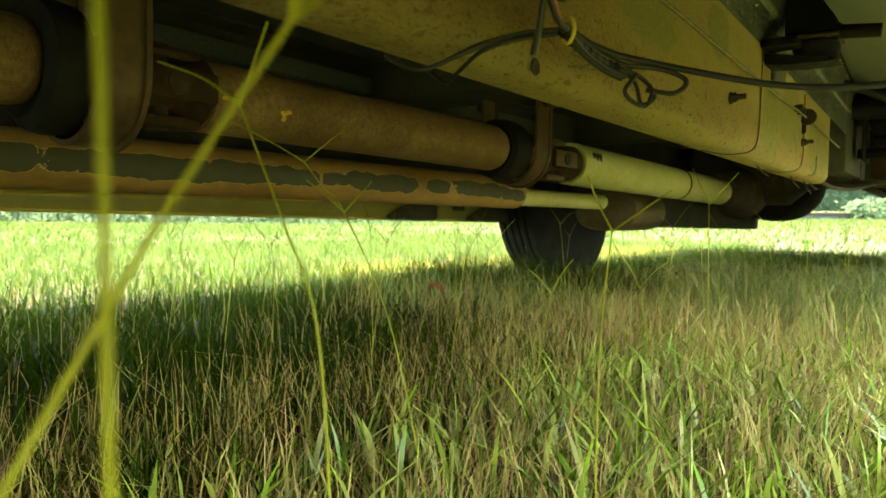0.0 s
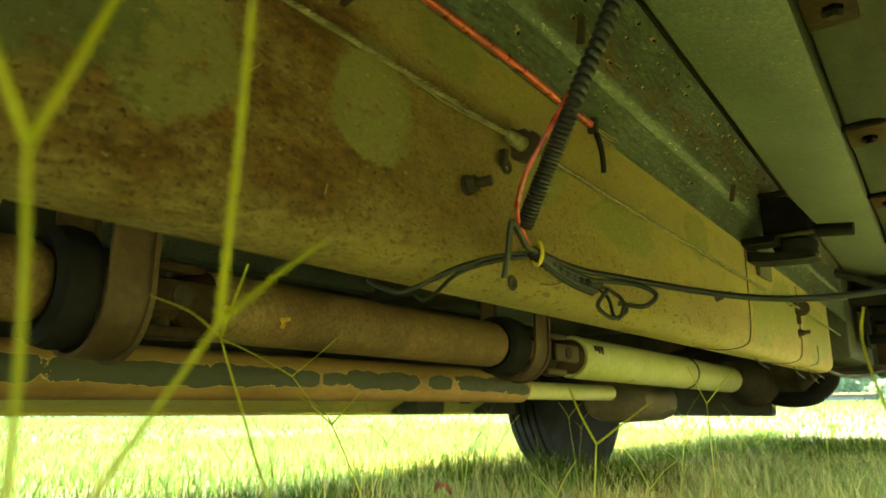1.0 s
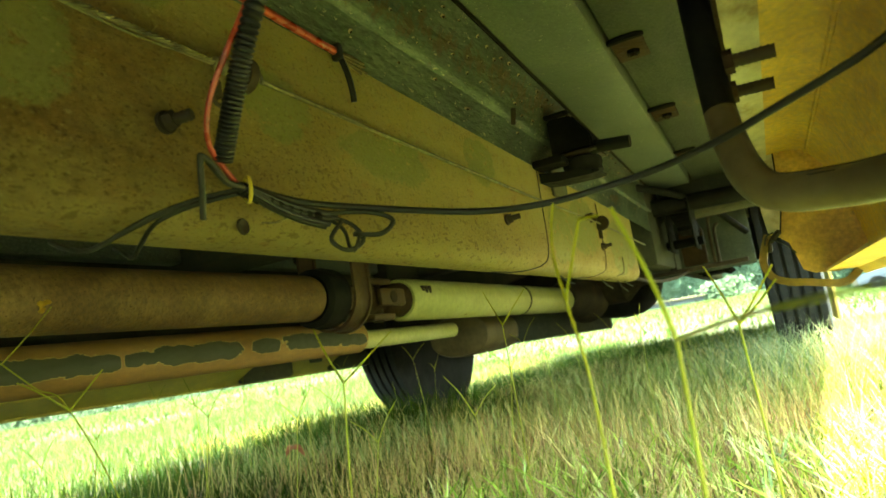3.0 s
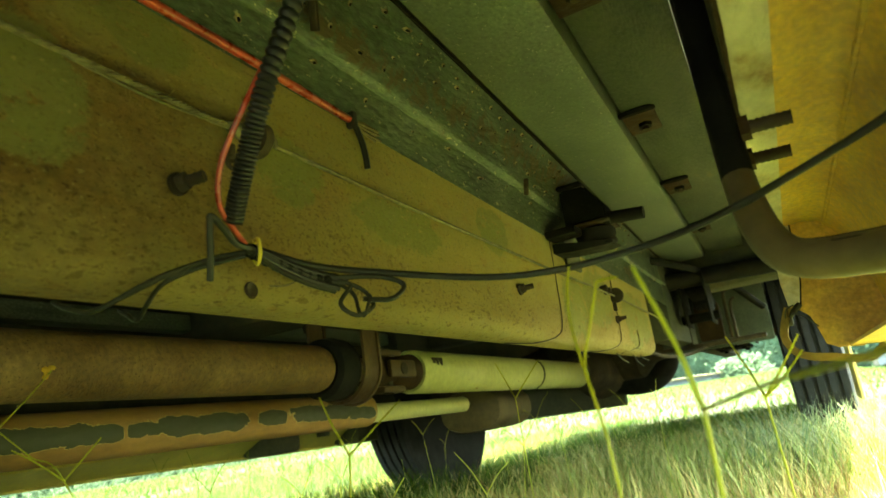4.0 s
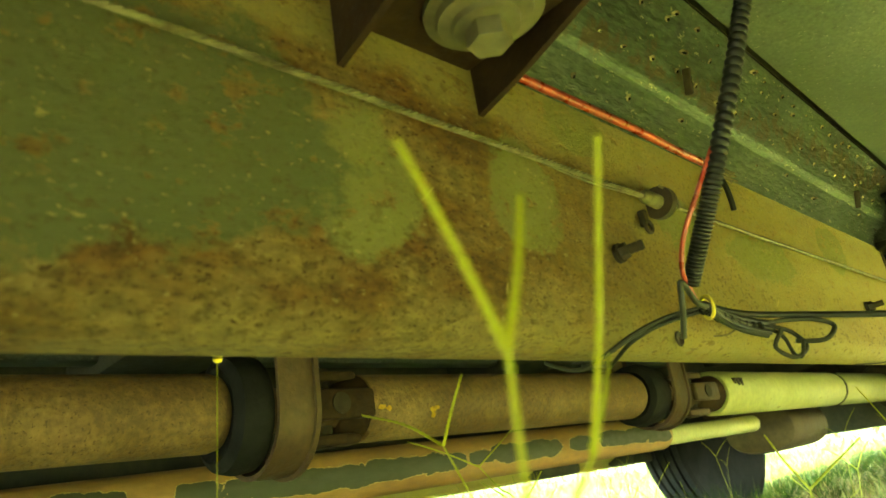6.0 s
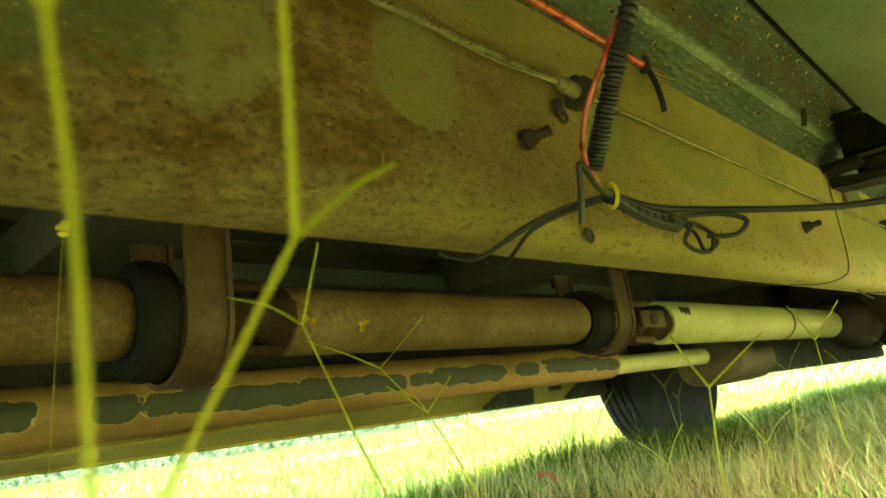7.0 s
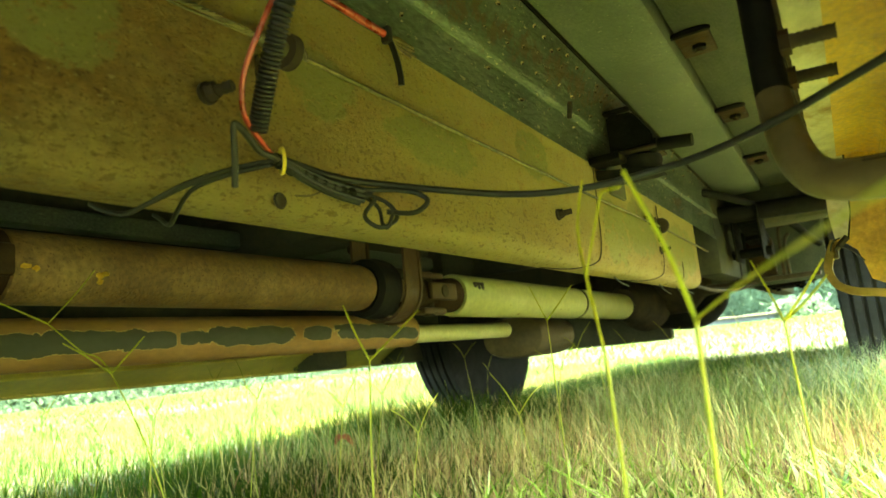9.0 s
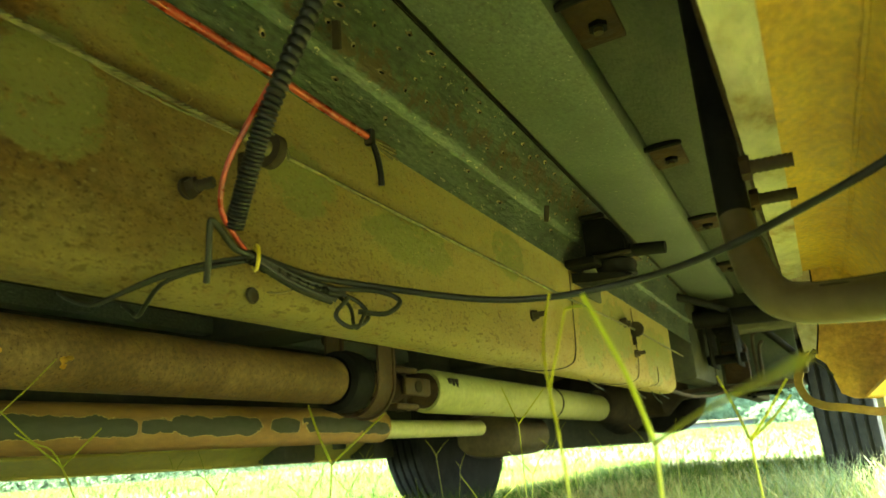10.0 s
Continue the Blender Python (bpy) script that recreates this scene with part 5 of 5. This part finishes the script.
part("rubber_bush", lathe(B(), (-0.188, 1.042, 0.486), [(0.0, 0.025), (0.002, 0.028), (0.009, 0.026), (0.015, 0.028), (0.021, 0.027), (0.024, 0.023)], "z", 24), RUBBER, mount, "black rubber mount bush")
part("seat_plate", box(B(), (-0.224, 1.012, 0.5115), (-0.160, 1.075, 0.5155), 0.0012), IRON, mount, "pale edge of the steel seat plate")
bm = B()
prism(bm, [(-0.222, 0.516), (-0.163, 0.516), (-0.163, 0.533), (-0.186, 0.568), (-0.222, 0.570)], 1.016, 1.08)
bmesh.ops.bevel(bm, geom=bm.edges[:], offset=0.003, segments=2, affect="EDGES")
part("rubber_block", bm, RUBBER_SHADE, mount)
part("top_bracket", box(B(), (-0.230, 1.005, 0.5690), (-0.188, 1.020, 0.5735), 0.0015), RUBBER_SHADE, mount)
part("mount_bolt", tube(B(), [(-0.170, 1.030, 0.5185), (-0.160, 1.030, 0.5175), (-0.159, 1.030, 0.5170), (-0.116, 1.030, 0.5125)], [0.0105, 0.0105, 0.0088, 0.0084], 12), RUBBER, mount, "thick dark bolt end")
part("mount_arm", box(B(), (-0.2435, 0.985, 0.4985), (-0.200, 1.020, 0.5100), 0.003), RUBBER_SHADE, mount)
part("mount_web", box(B(), (-0.2435, 1.055, 0.470), (-0.238, 1.12, 0.58), 0.002), DARKFLOOR, mount)

bm = B()
box(bm, (-0.246, 0.166, 0.520), (-0.135, 0.254, 0.526), 0.002)
outr = part("outrigger", bm, PLATE, truck, "rusty outrigger bracket with a large bolt")
for y, d in ((0.163, -0.004), (0.255, 0.004)):
    bm = B()
    v = [(-0.246, y, 0.491), (-0.215, y, 0.4985), (-0.16, y, 0.516), (-0.13, y, 0.54), (-0.13, y, 0.60), (-0.246, y, 0.60)]
    f = [bm.verts.new(p) for p in v]
    b2 = [bm.verts.new((x, yy + d, z)) for x, yy, z in v]
    bm.faces.new(f)
    bm.faces.new(b2[::-1])
    for k in range(6):
        bm.faces.new((f[k], f[(k + 1) % 6], b2[(k + 1) % 6], b2[k]))
    part("gusset", bm, PLATE, outr)
bm = B()
lathe(bm, (-0.200, 0.220, 0.520), [(0.002, 0.031), (-0.004, 0.031), (-0.005, 0.0255), (-0.009, 0.0245), (-0.010, 0.018), (-0.013, 0.017), (-0.013, 0.0)], "z", 32)
part("washer", bm, HUB, outr, "stack of dusty round washers")
part("hex_bolt", tube(B(), [(-0.200, 0.220, 0.508), (-0.200, 0.220, 0.497)], 0.0115, 6), HUB, outr)

# rivets and tabs of the floor panel
rng = random.Random(8)


def rust_dot(r):
    bm = B()
    rim = [bm.verts.new((r * rng.uniform(0.55, 1.2) * math.cos(a), 1.5 * r * rng.uniform(0.55, 1.2) * math.sin(a), 0)) for a in (2 * math.pi * k / 9 for k in range(9))]
    mid = [bm.verts.new((v.co.x * 0.5, v.co.y * 0.5, -0.0011)) for v in rim]
    for k in range(9):
        bm.faces.new((rim[k], rim[(k + 1) % 9], mid[(k + 1) % 9], mid[k]))
    low = [bm.verts.new((v.co.x * 0.75, v.co.y * 0.75, 0.0002)) for v in mid]
    for k in range(9):
        bm.faces.new((mid[k], mid[(k + 1) % 9], low[(k + 1) % 9], low[k])).material_index = 1
    bm.faces.new(low).material_index = 1
    me = mesh_of("rivet", bm, RUSTDOT)
    me.materials.append(RUBBER_SHADE)
    return me


def floor_height(x, y):
    """Height of the floor panel over x, y."""
    for i in range(len(line0) - 1):
        (xa, _, za), (xb, _, zb) = floor_point(i, y), floor_point(i + 1, y)
        if xa <= x <= xb:
            return za + (zb - za) * (x - xa) / (xb - xa)
    return floor_point(len(line0) - 1, y)[2]


def along_floor(x0, k):
    """A point on a line that drifts with the panel's beam edge."""
    y = -0.78 + 0.034 * k
    x = x0 + SKEW * (y - 0.55) * min(1.0, (x0 + 0.2445) / 0.06)
    return Vector((x, y, floor_height(x, y)))


part("swage", tube(B(), [along_floor(-0.2235, k) for k in range(78)], 0.0050, 12, flat=0.18), FLOOR, floor_panel)
part("seam", tube(B(), [along_floor(-0.1835, k) - Vector((0, 0, 0.001)) for k in range(78)], 0.0007, 8), RUBBER_SHADE, floor_panel, "dark gap beside the beam")
dots = [rust_dot(r) for r in (0.0015, 0.0020, 0.0025, 0.0033)]
for k in range(46):
    for x, wob in ((-0.1905, 0.0012), (-0.2125, 0.0022), (-0.2015, 0.007), (-0.2325, 0.003)):
        if x == -0.2325 and k % 2:
            continue
        y = 0.20 + 0.036 * k + rng.uniform(-0.008, 0.008)
        x += rng.uniform(-wob, wob) + SKEW * (y - 0.55) * min(1.0, (x + 0.2445) / 0.06)
        o = new("rivet", rng.choice(dots))
        o.parent = floor_panel
        o.location = (x, y, floor_height(x, y) - 0.0022)
        o.rotation_euler = (0, -0.5 if x < -0.196 else -0.45, rng.uniform(-0.5, 0.5))
for x, y, z in ((-0.2190, 0.875, 0.545), (-0.2045, 0.455, 0.560)):
    bm = B()
    box(bm, (x - 0.003, y - 0.002, z - 0.014), (x + 0.003, y + 0.003, z + 0.006), 0.001, Euler((0.5, 0.2, 0.3)).to_matrix())
    part("tab", bm, IRON, floor_panel)

# bright chips on the shaft, seal wire, label
for y, z, r in ((0.453, 0.387, 0.0045), (0.461, 0.385, 0.0038), (0.524, 0.381, 0.0042), (0.531, 0.384, 0.003), (0.527, 0.376, 0.003)):
    bm = B()
    a = math.asin((z - 0.392) / 0.037)
    c = Vector((SX + 0.0378 * math.cos(a), y, z))
    bm.faces.new([bm.verts.new(c + Vector((-0.37 * math.sin(a) * q * r * math.sin(b), r * q * math.cos(b) * 1.4, q * r * math.sin(b)))) for b, q in ((2 * math.pi * k / 9, rng.uniform(0.35, 1.2)) for k in range(9))])
    bmesh.ops.solidify(bm, geom=bm.faces[:], thickness=0.0008)
    part("paint_chip", bm, CHIP, shaft, "bright chipped paint")
bm = B()
for k in range(3):
    box(bm, (SX + 0.034, 1.293 + 0.014 * k, 0.400 - 0.004 * k), (SX + 0.0412, 1.302 + 0.014 * k, 0.411), 0.0005)
part("stamp", bm, IRON, shaft)


# ---- tall grass stalks ----
def stalk(base, pieces, r=0.0011, leaf=False, beads=True):
    """A stalk from its foot on the ground; the first piece is its stem, the others are seed spikes with small husks, or leaves."""
    t = thing("grass_stalk", (base[0], base[1], 0.0), "thin yellow-green forked grass stalk standing in the lawn", "grass stalk", "tall grass stalks")
    for k, pts in enumerate(pieces):
        p = smooth_path(pts, 6)
        n = len(p)
        q = r * (0.75 if k == 0 else 1.0)
        bm = B()
        if leaf and k:
            tube(bm, p, [q * (1.0 - 0.35 * i / n) for i in range(n)], 7, flat=0.45)
        elif k == 0 or not beads:
            tube(bm, p, [q * (1.0 - 0.2 * i / n) for i in range(n)], 7)
        else:
            fine = smooth_path(pts, 26)
            tube(bm, fine, [q * (0.58 + 0.55 * abs(math.sin(i * 0.75)) ** 0.8) * (1.0 - 0.3 * i / len(fine)) for i in range(len(fine))], 7, flat=0.7)
        part("stem" if k == 0 else "leaf" if leaf else "spike", bm, STALK, t)
    return t


stalk((-0.170, -0.015), [[(-0.170, -0.015, 0.0), (-0.150, 0.030, 0.13), (-0.134, 0.072, 0.220), (-0.125, 0.093, 0.2635), (-0.121, 0.101, 0.2790), (-0.1097, 0.1078, 0.2982)], [(-0.1097, 0.1078, 0.2982), (-0.098, 0.101, 0.319), (-0.0819, 0.0912, 0.3533)],
                        [(-0.1097, 0.1078, 0.2982), (-0.1165, 0.1275, 0.3125), (-0.1258, 0.1463, 0.3233)]], 0.0009)
stalk((-0.115, 0.085), [[(-0.115, 0.085, 0.0), (-0.108, 0.080, 0.15), (-0.0988, 0.073, 0.277), (-0.0922, 0.0675, 0.3151)], [(-0.0922, 0.0675, 0.3151), (-0.0915, 0.0595, 0.330), (-0.0914, 0.0502, 0.3467)], [(-0.0922, 0.0675, 0.3151), (-0.0905, 0.0715, 0.328), (-0.0907, 0.0762, 0.3419)]], 0.0009)
stalk((-0.215, 0.228), [[(-0.215, 0.228, 0.0), (-0.221, 0.226, 0.12), (-0.231, 0.225, 0.2225), (-0.250, 0.222, 0.267), (-0.2726, 0.2175, 0.3154)], [(-0.2726, 0.2175, 0.3154), (-0.261, 0.2150, 0.3300), (-0.2457, 0.2102, 0.3440)], [(-0.2726, 0.2175, 0.3154), (-0.297, 0.2160, 0.3290), (-0.3239, 0.2102, 0.3388)]], 0.0008)
stalk((-0.31, 0.42), [[(-0.31, 0.42, 0.0), (-0.352, 0.410, 0.182), (-0.3929, 0.3981, 0.2735), (-0.3900, 0.3750, 0.2900), (-0.3847, 0.3517, 0.3069)], [(-0.3847, 0.3517, 0.3069), (-0.3990, 0.3330, 0.3200), (-0.4138, 0.3134, 0.3312)], [(-0.3847, 0.3517, 0.3069), (-0.3620, 0.3555, 0.3215), (-0.3412, 0.3567, 0.3341)],
                      [(-0.3929, 0.3981, 0.2735), (-0.3880, 0.4080, 0.2860), (-0.3842, 0.4179, 0.2976)], [(-0.3929, 0.3981, 0.2735), (-0.4000, 0.3840, 0.2870), (-0.4050, 0.3720, 0.2960)]], 0.0007)
stalk((-0.029, 0.362), [[(-0.029, 0.362, 0.0), (-0.031, 0.361, 0.225), (-0.0340, 0.3640, 0.2670), (-0.0370, 0.3670, 0.2835), (-0.0300, 0.3610, 0.2990), (-0.0234, 0.3560, 0.3126)], [(-0.0234, 0.3560, 0.3126), (-0.0190, 0.3530, 0.3124), (-0.0146, 0.3491, 0.3114)],
                        [(-0.0340, 0.3640, 0.2670), (-0.0430, 0.3800, 0.3000), (-0.0465, 0.3940, 0.3170), (-0.0447, 0.3978, 0.3293)]], 0.0008)
stalk((0.004, 0.345), [[(0.004, 0.345, 0.0), (0.003, 0.344, 0.15), (0.0039, 0.3480, 0.2640)], [(0.0039, 0.3480, 0.2640), (0.0030, 0.3300, 0.2840), (0.0005, 0.3049, 0.3054)], [(0.0039, 0.3480, 0.2640), (0.0290, 0.2830, 0.2690), (0.0574, 0.2055, 0.2720)]], 0.0011, leaf=True)
stalk((-0.205, 0.44), [[(-0.205, 0.44, 0.0), (-0.206, 0.438, 0.14), (-0.204, 0.437, 0.208), (-0.1983, 0.4352, 0.2641)], [(-0.1983, 0.4352, 0.2641), (-0.2080, 0.4355, 0.2810), (-0.2160, 0.4361, 0.2982)], [(-0.1983, 0.4352, 0.2641), (-0.1810, 0.4370, 0.2765), (-0.1636, 0.4386, 0.2889)]], 0.0008)
stalk((-0.24, 0.79), [[(-0.24, 0.79, 0.0), (-0.241, 0.790, 0.16), (-0.2441, 0.7915, 0.2920)], [(-0.2441, 0.7915, 0.2920), (-0.2550, 0.7980, 0.3120), (-0.2656, 0.8032, 0.3318)], [(-0.2441, 0.7915, 0.2920), (-0.2320, 0.8020, 0.3100), (-0.2198, 0.8110, 0.3273)]], 0.0008)
stalk((0.014, 0.520), [[(0.014, 0.520, 0.0), (0.013, 0.518, 0.16), (0.0102, 0.5157, 0.2624)], [(0.0102, 0.5157, 0.2624), (0.004, 0.527, 0.279), (-0.0041, 0.5394, 0.2979)], [(0.0102, 0.5157, 0.2624), (0.0205, 0.513, 0.2745), (0.0331, 0.5096, 0.2908)], [(0.0102, 0.5157, 0.2624), (0.0215, 0.517, 0.2715), (0.0331, 0.5172, 0.2832)]], 0.0009)
rng = random.Random(21)
for k in range(34):
    x, y = rng.uniform(-1.5, -0.25), rng.uniform(0.75, 2.4)
    h = rng.uniform(0.17, 0.275) - 0.02 * (y < 1.0)
    l1, l2, a = rng.uniform(0.04, 0.075), rng.uniform(0.03, 0.06), rng.uniform(0, 6.28)
    dx, dy = math.cos(a), math.sin(a)
    bx, by = x - dx * 0.03, y - dy * 0.03
    stalk((bx, by), [[(bx, by, 0.0), ((x + bx) / 2, (y + by) / 2, h * 0.55), (x, y, h)], [(x, y, h), (x + dx * l1 * 0.3, y + dy * l1 * 0.3, h + l1 * 0.5), (x + dx * l1 * 0.65, y + dy * l1 * 0.65, h + l1 * 0.9)],
                     [(x, y, h), (x - dx * l2 * 0.4, y - dy * l2 * 0.4, h + l2 * 0.45), (x - dx * l2 * 0.8, y - dy * l2 * 0.8, h + l2 * 0.75)]], 0.0008)

# yellow flower and dry leaf
fl = thing("wild_flower", (-0.345, 0.13, 0.0), "small bright yellow wild flower on a thin stalk", "flower")
part("stem", tube(B(), smooth_path([(-0.345, 0.13, 0.0), (-0.349, 0.136, 0.2), (-0.3600, 0.1480, 0.376)]), 0.00028, 6), STALK, fl)
for k in range(5):
    a = 2 * math.pi * k / 5
    bm = B()
    bmesh.ops.create_uvsphere(bm, u_segments=8, v_segments=6, radius=0.0026)
    bmesh.ops.scale(bm, vec=(1, 1, 0.6), verts=bm.verts)
    bmesh.ops.translate(bm, vec=(-0.360 + 0.0026 * math.cos(a), 0.1480 + 0.001 * (k % 2), 0.3785 + 0.0026 * math.sin(a)), verts=bm.verts)
    part("petal", bm, TIE, fl)
bm = B()
n = 12
for k in range(n):
    t = k / (n - 1)
    w = 0.012 * math.sin(math.pi * min(1, t * 1.02)) + 0.0005
    for sx in (-1, 0, 1):
        bm.verts.new((-1.13 + sx * w, 1.43 + 0.07 * t, 0.085 + 0.012 * abs(sx) + 0.015 * math.sin(t * 4)))
bm.verts.ensure_lookup_table()
for k in range(n - 1):
    for j in range(2):
        bm.faces.new((bm.verts[3 * k + j], bm.verts[3 * k + j + 1], bm.verts[3 * k + j + 4], bm.verts[3 * k + j + 3]))
bmesh.ops.solidify(bm, geom=bm.faces[:], thickness=0.0008)
dl = part("dry_leaf", bm, DRYLEAF)
tagged(dl, "curled reddish-brown dry leaf lying in the grass", "leaf")


# ---- distance ----
def hedge(name, x0, x1, y0, y1, count, height, size, seed, label):
    rng = np.random.default_rng(seed)
    t = rng.random(count)
    lump = 0.6 + 0.4 * np.sin(t * 37) * np.sin(t * 91 + 1)
    x, y = x0 + (x1 - x0) * t + rng.normal(0, 0.3, count), y0 + (y1 - y0) * t + rng.normal(0, 0.3, count)
    z = rng.random(count) ** 1.5 * height * (0.45 + 0.55 * lump) + rise(x, y)
    d = rng.normal(size=(count, 3))
    u = rng.normal(size=(count, 3))
    d /= np.linalg.norm(d, axis=1)[:, None]
    u -= d * (u * d).sum(1)[:, None]
    u /= np.linalg.norm(u, axis=1)[:, None]
    s = size * (0.5 + rng.random(count))[:, None]
    c = np.stack([x, y, z], 1)
    verts = np.stack([c - d * s, c + u * s * 0.45, c + d * s, c - u * s * 0.45], 1).reshape(-1, 3)
    faces = np.arange(count * 4).reshape(-1, 4)
    me = bpy.data.meshes.new(name)
    me.from_pydata(verts.tolist(), [], faces.tolist())
    me.materials.append(LEAF)
    bm = B()
    bm.from_mesh(me)
    rows = []
    for k in range(121):
        f = k / 120
        top = height * (0.45 + 0.5 * (0.5 + 0.5 * noise.noise((f * 19, seed * 7.0, 0))))
        rows.append([bm.verts.new((x0 + (x1 - x0) * f + 0.5 * noise.noise((f * 60, j, seed)), y0 + (y1 - y0) * f + 0.5 * noise.noise((f * 60, j, seed + 9)), top * j / 3 + float(rise(x0 + (x1 - x0) * f, y0 + (y1 - y0) * f)))) for j in range(4)])
    for a, b in zip(rows, rows[1:]):
        for j in range(3):
            bm.faces.new((a[j], a[j + 1], b[j + 1], b[j]))
    bm.to_mesh(me)
    bm.free()
    return tagged(new(name, me), label, "bushes", kind="stuff")


# Upper parts of these two are unseen, added in height to block low sky.
hedge("bushes", -34, -26, -8, 44, 170000, 9.0, 0.085, 1, "dense green bushes along the far edge of the lawn")
hedge("bushes", -28, 34, 46, 44, 150000, 6.0, 0.09, 2, "dense green bushes behind the lawn")
hedge("bushes", -3.6, -2.3, 33, 33.3, 2500, 1.0, 0.09, 4, "low grey-green bush beside the shed")
hedge("bushes", 14, 34, 20, 46, 12000, 4.0, 0.22, 3, "green bushes beyond the parked car")

PAINTW = mat("white_car_paint", [(0.3, (0.10, 0.115, 0.13)), (0.7, (0.14, 0.155, 0.17))], scale=2, rough=(0.2, 0.35), bump=0.0, grain=0.04)
GLASSD = mat("dark_glass", [(0.3, (0.02, 0.03, 0.035)), (0.7, (0.05, 0.06, 0.07))], scale=2, rough=(0.05, 0.12), bump=0.0, grain=0.05)
WALL = mat("pale_wall", [(0.3, (0.11, 0.13, 0.15)), (0.7, (0.15, 0.17, 0.19))], scale=1.5, rough=(0.7, 0.9), bump=0.1, grain=0.08)
car = thing("car", (4.2, 37, 0), "silver-white car parked at the edge of the lawn", "car")
bm = B()
side = [(-2.0, 0.35), (-2.05, 0.75), (-1.2, 0.9), (-0.7, 1.35), (0.9, 1.38), (1.5, 0.98), (2.0, 0.9), (2.05, 0.4)]
for y in (34.2, 37.8):
    for x, z in side:
        bm.verts.new((4.2 + x, y, z))
bm.verts.ensure_lookup_table()
bm.faces.new(bm.verts[:8])
bm.faces.new(bm.verts[8:][::-1])
for k in range(8):
    bm.faces.new((bm.verts[k], bm.verts[(k + 1) % 8], bm.verts[8 + (k + 1) % 8], bm.verts[8 + k]))
part("body", bm, PAINTW, car)
for x0, x1 in ((-0.85, -0.02), (0.05, 0.95)):
    part("window", box(B(), (4.2 + x0, 36.17, 0.92), (4.2 + x1, 34.2, 1.28), 0.01), GLASSD, car)
for x in (-1.3, 1.3):
    for y in (34.25, 37.75):
        part("wheel", lathe(B(), (4.2 + x, y, 0.32), [(0, 0.0)]  + [(yy, r) for yy, r in ((-0.1, 0.2), (-0.1, 0.32), (0.1, 0.32), (0.1, 0.2))], "y", 20), TYRE, car)
hs = thing("shed", (-5.6, 34, 0.5), "small pale shed with a low roof behind the lawn", "shed")
part("wall", box(B(), (-7.4, 33, 0.5), (-3.9, 36, 0.98)), WALL, hs)
part("roof", box(B(), (-7.6, 32.7, 0.98), (-3.75, 36.3, 1.06), 0.02), HUB, hs)
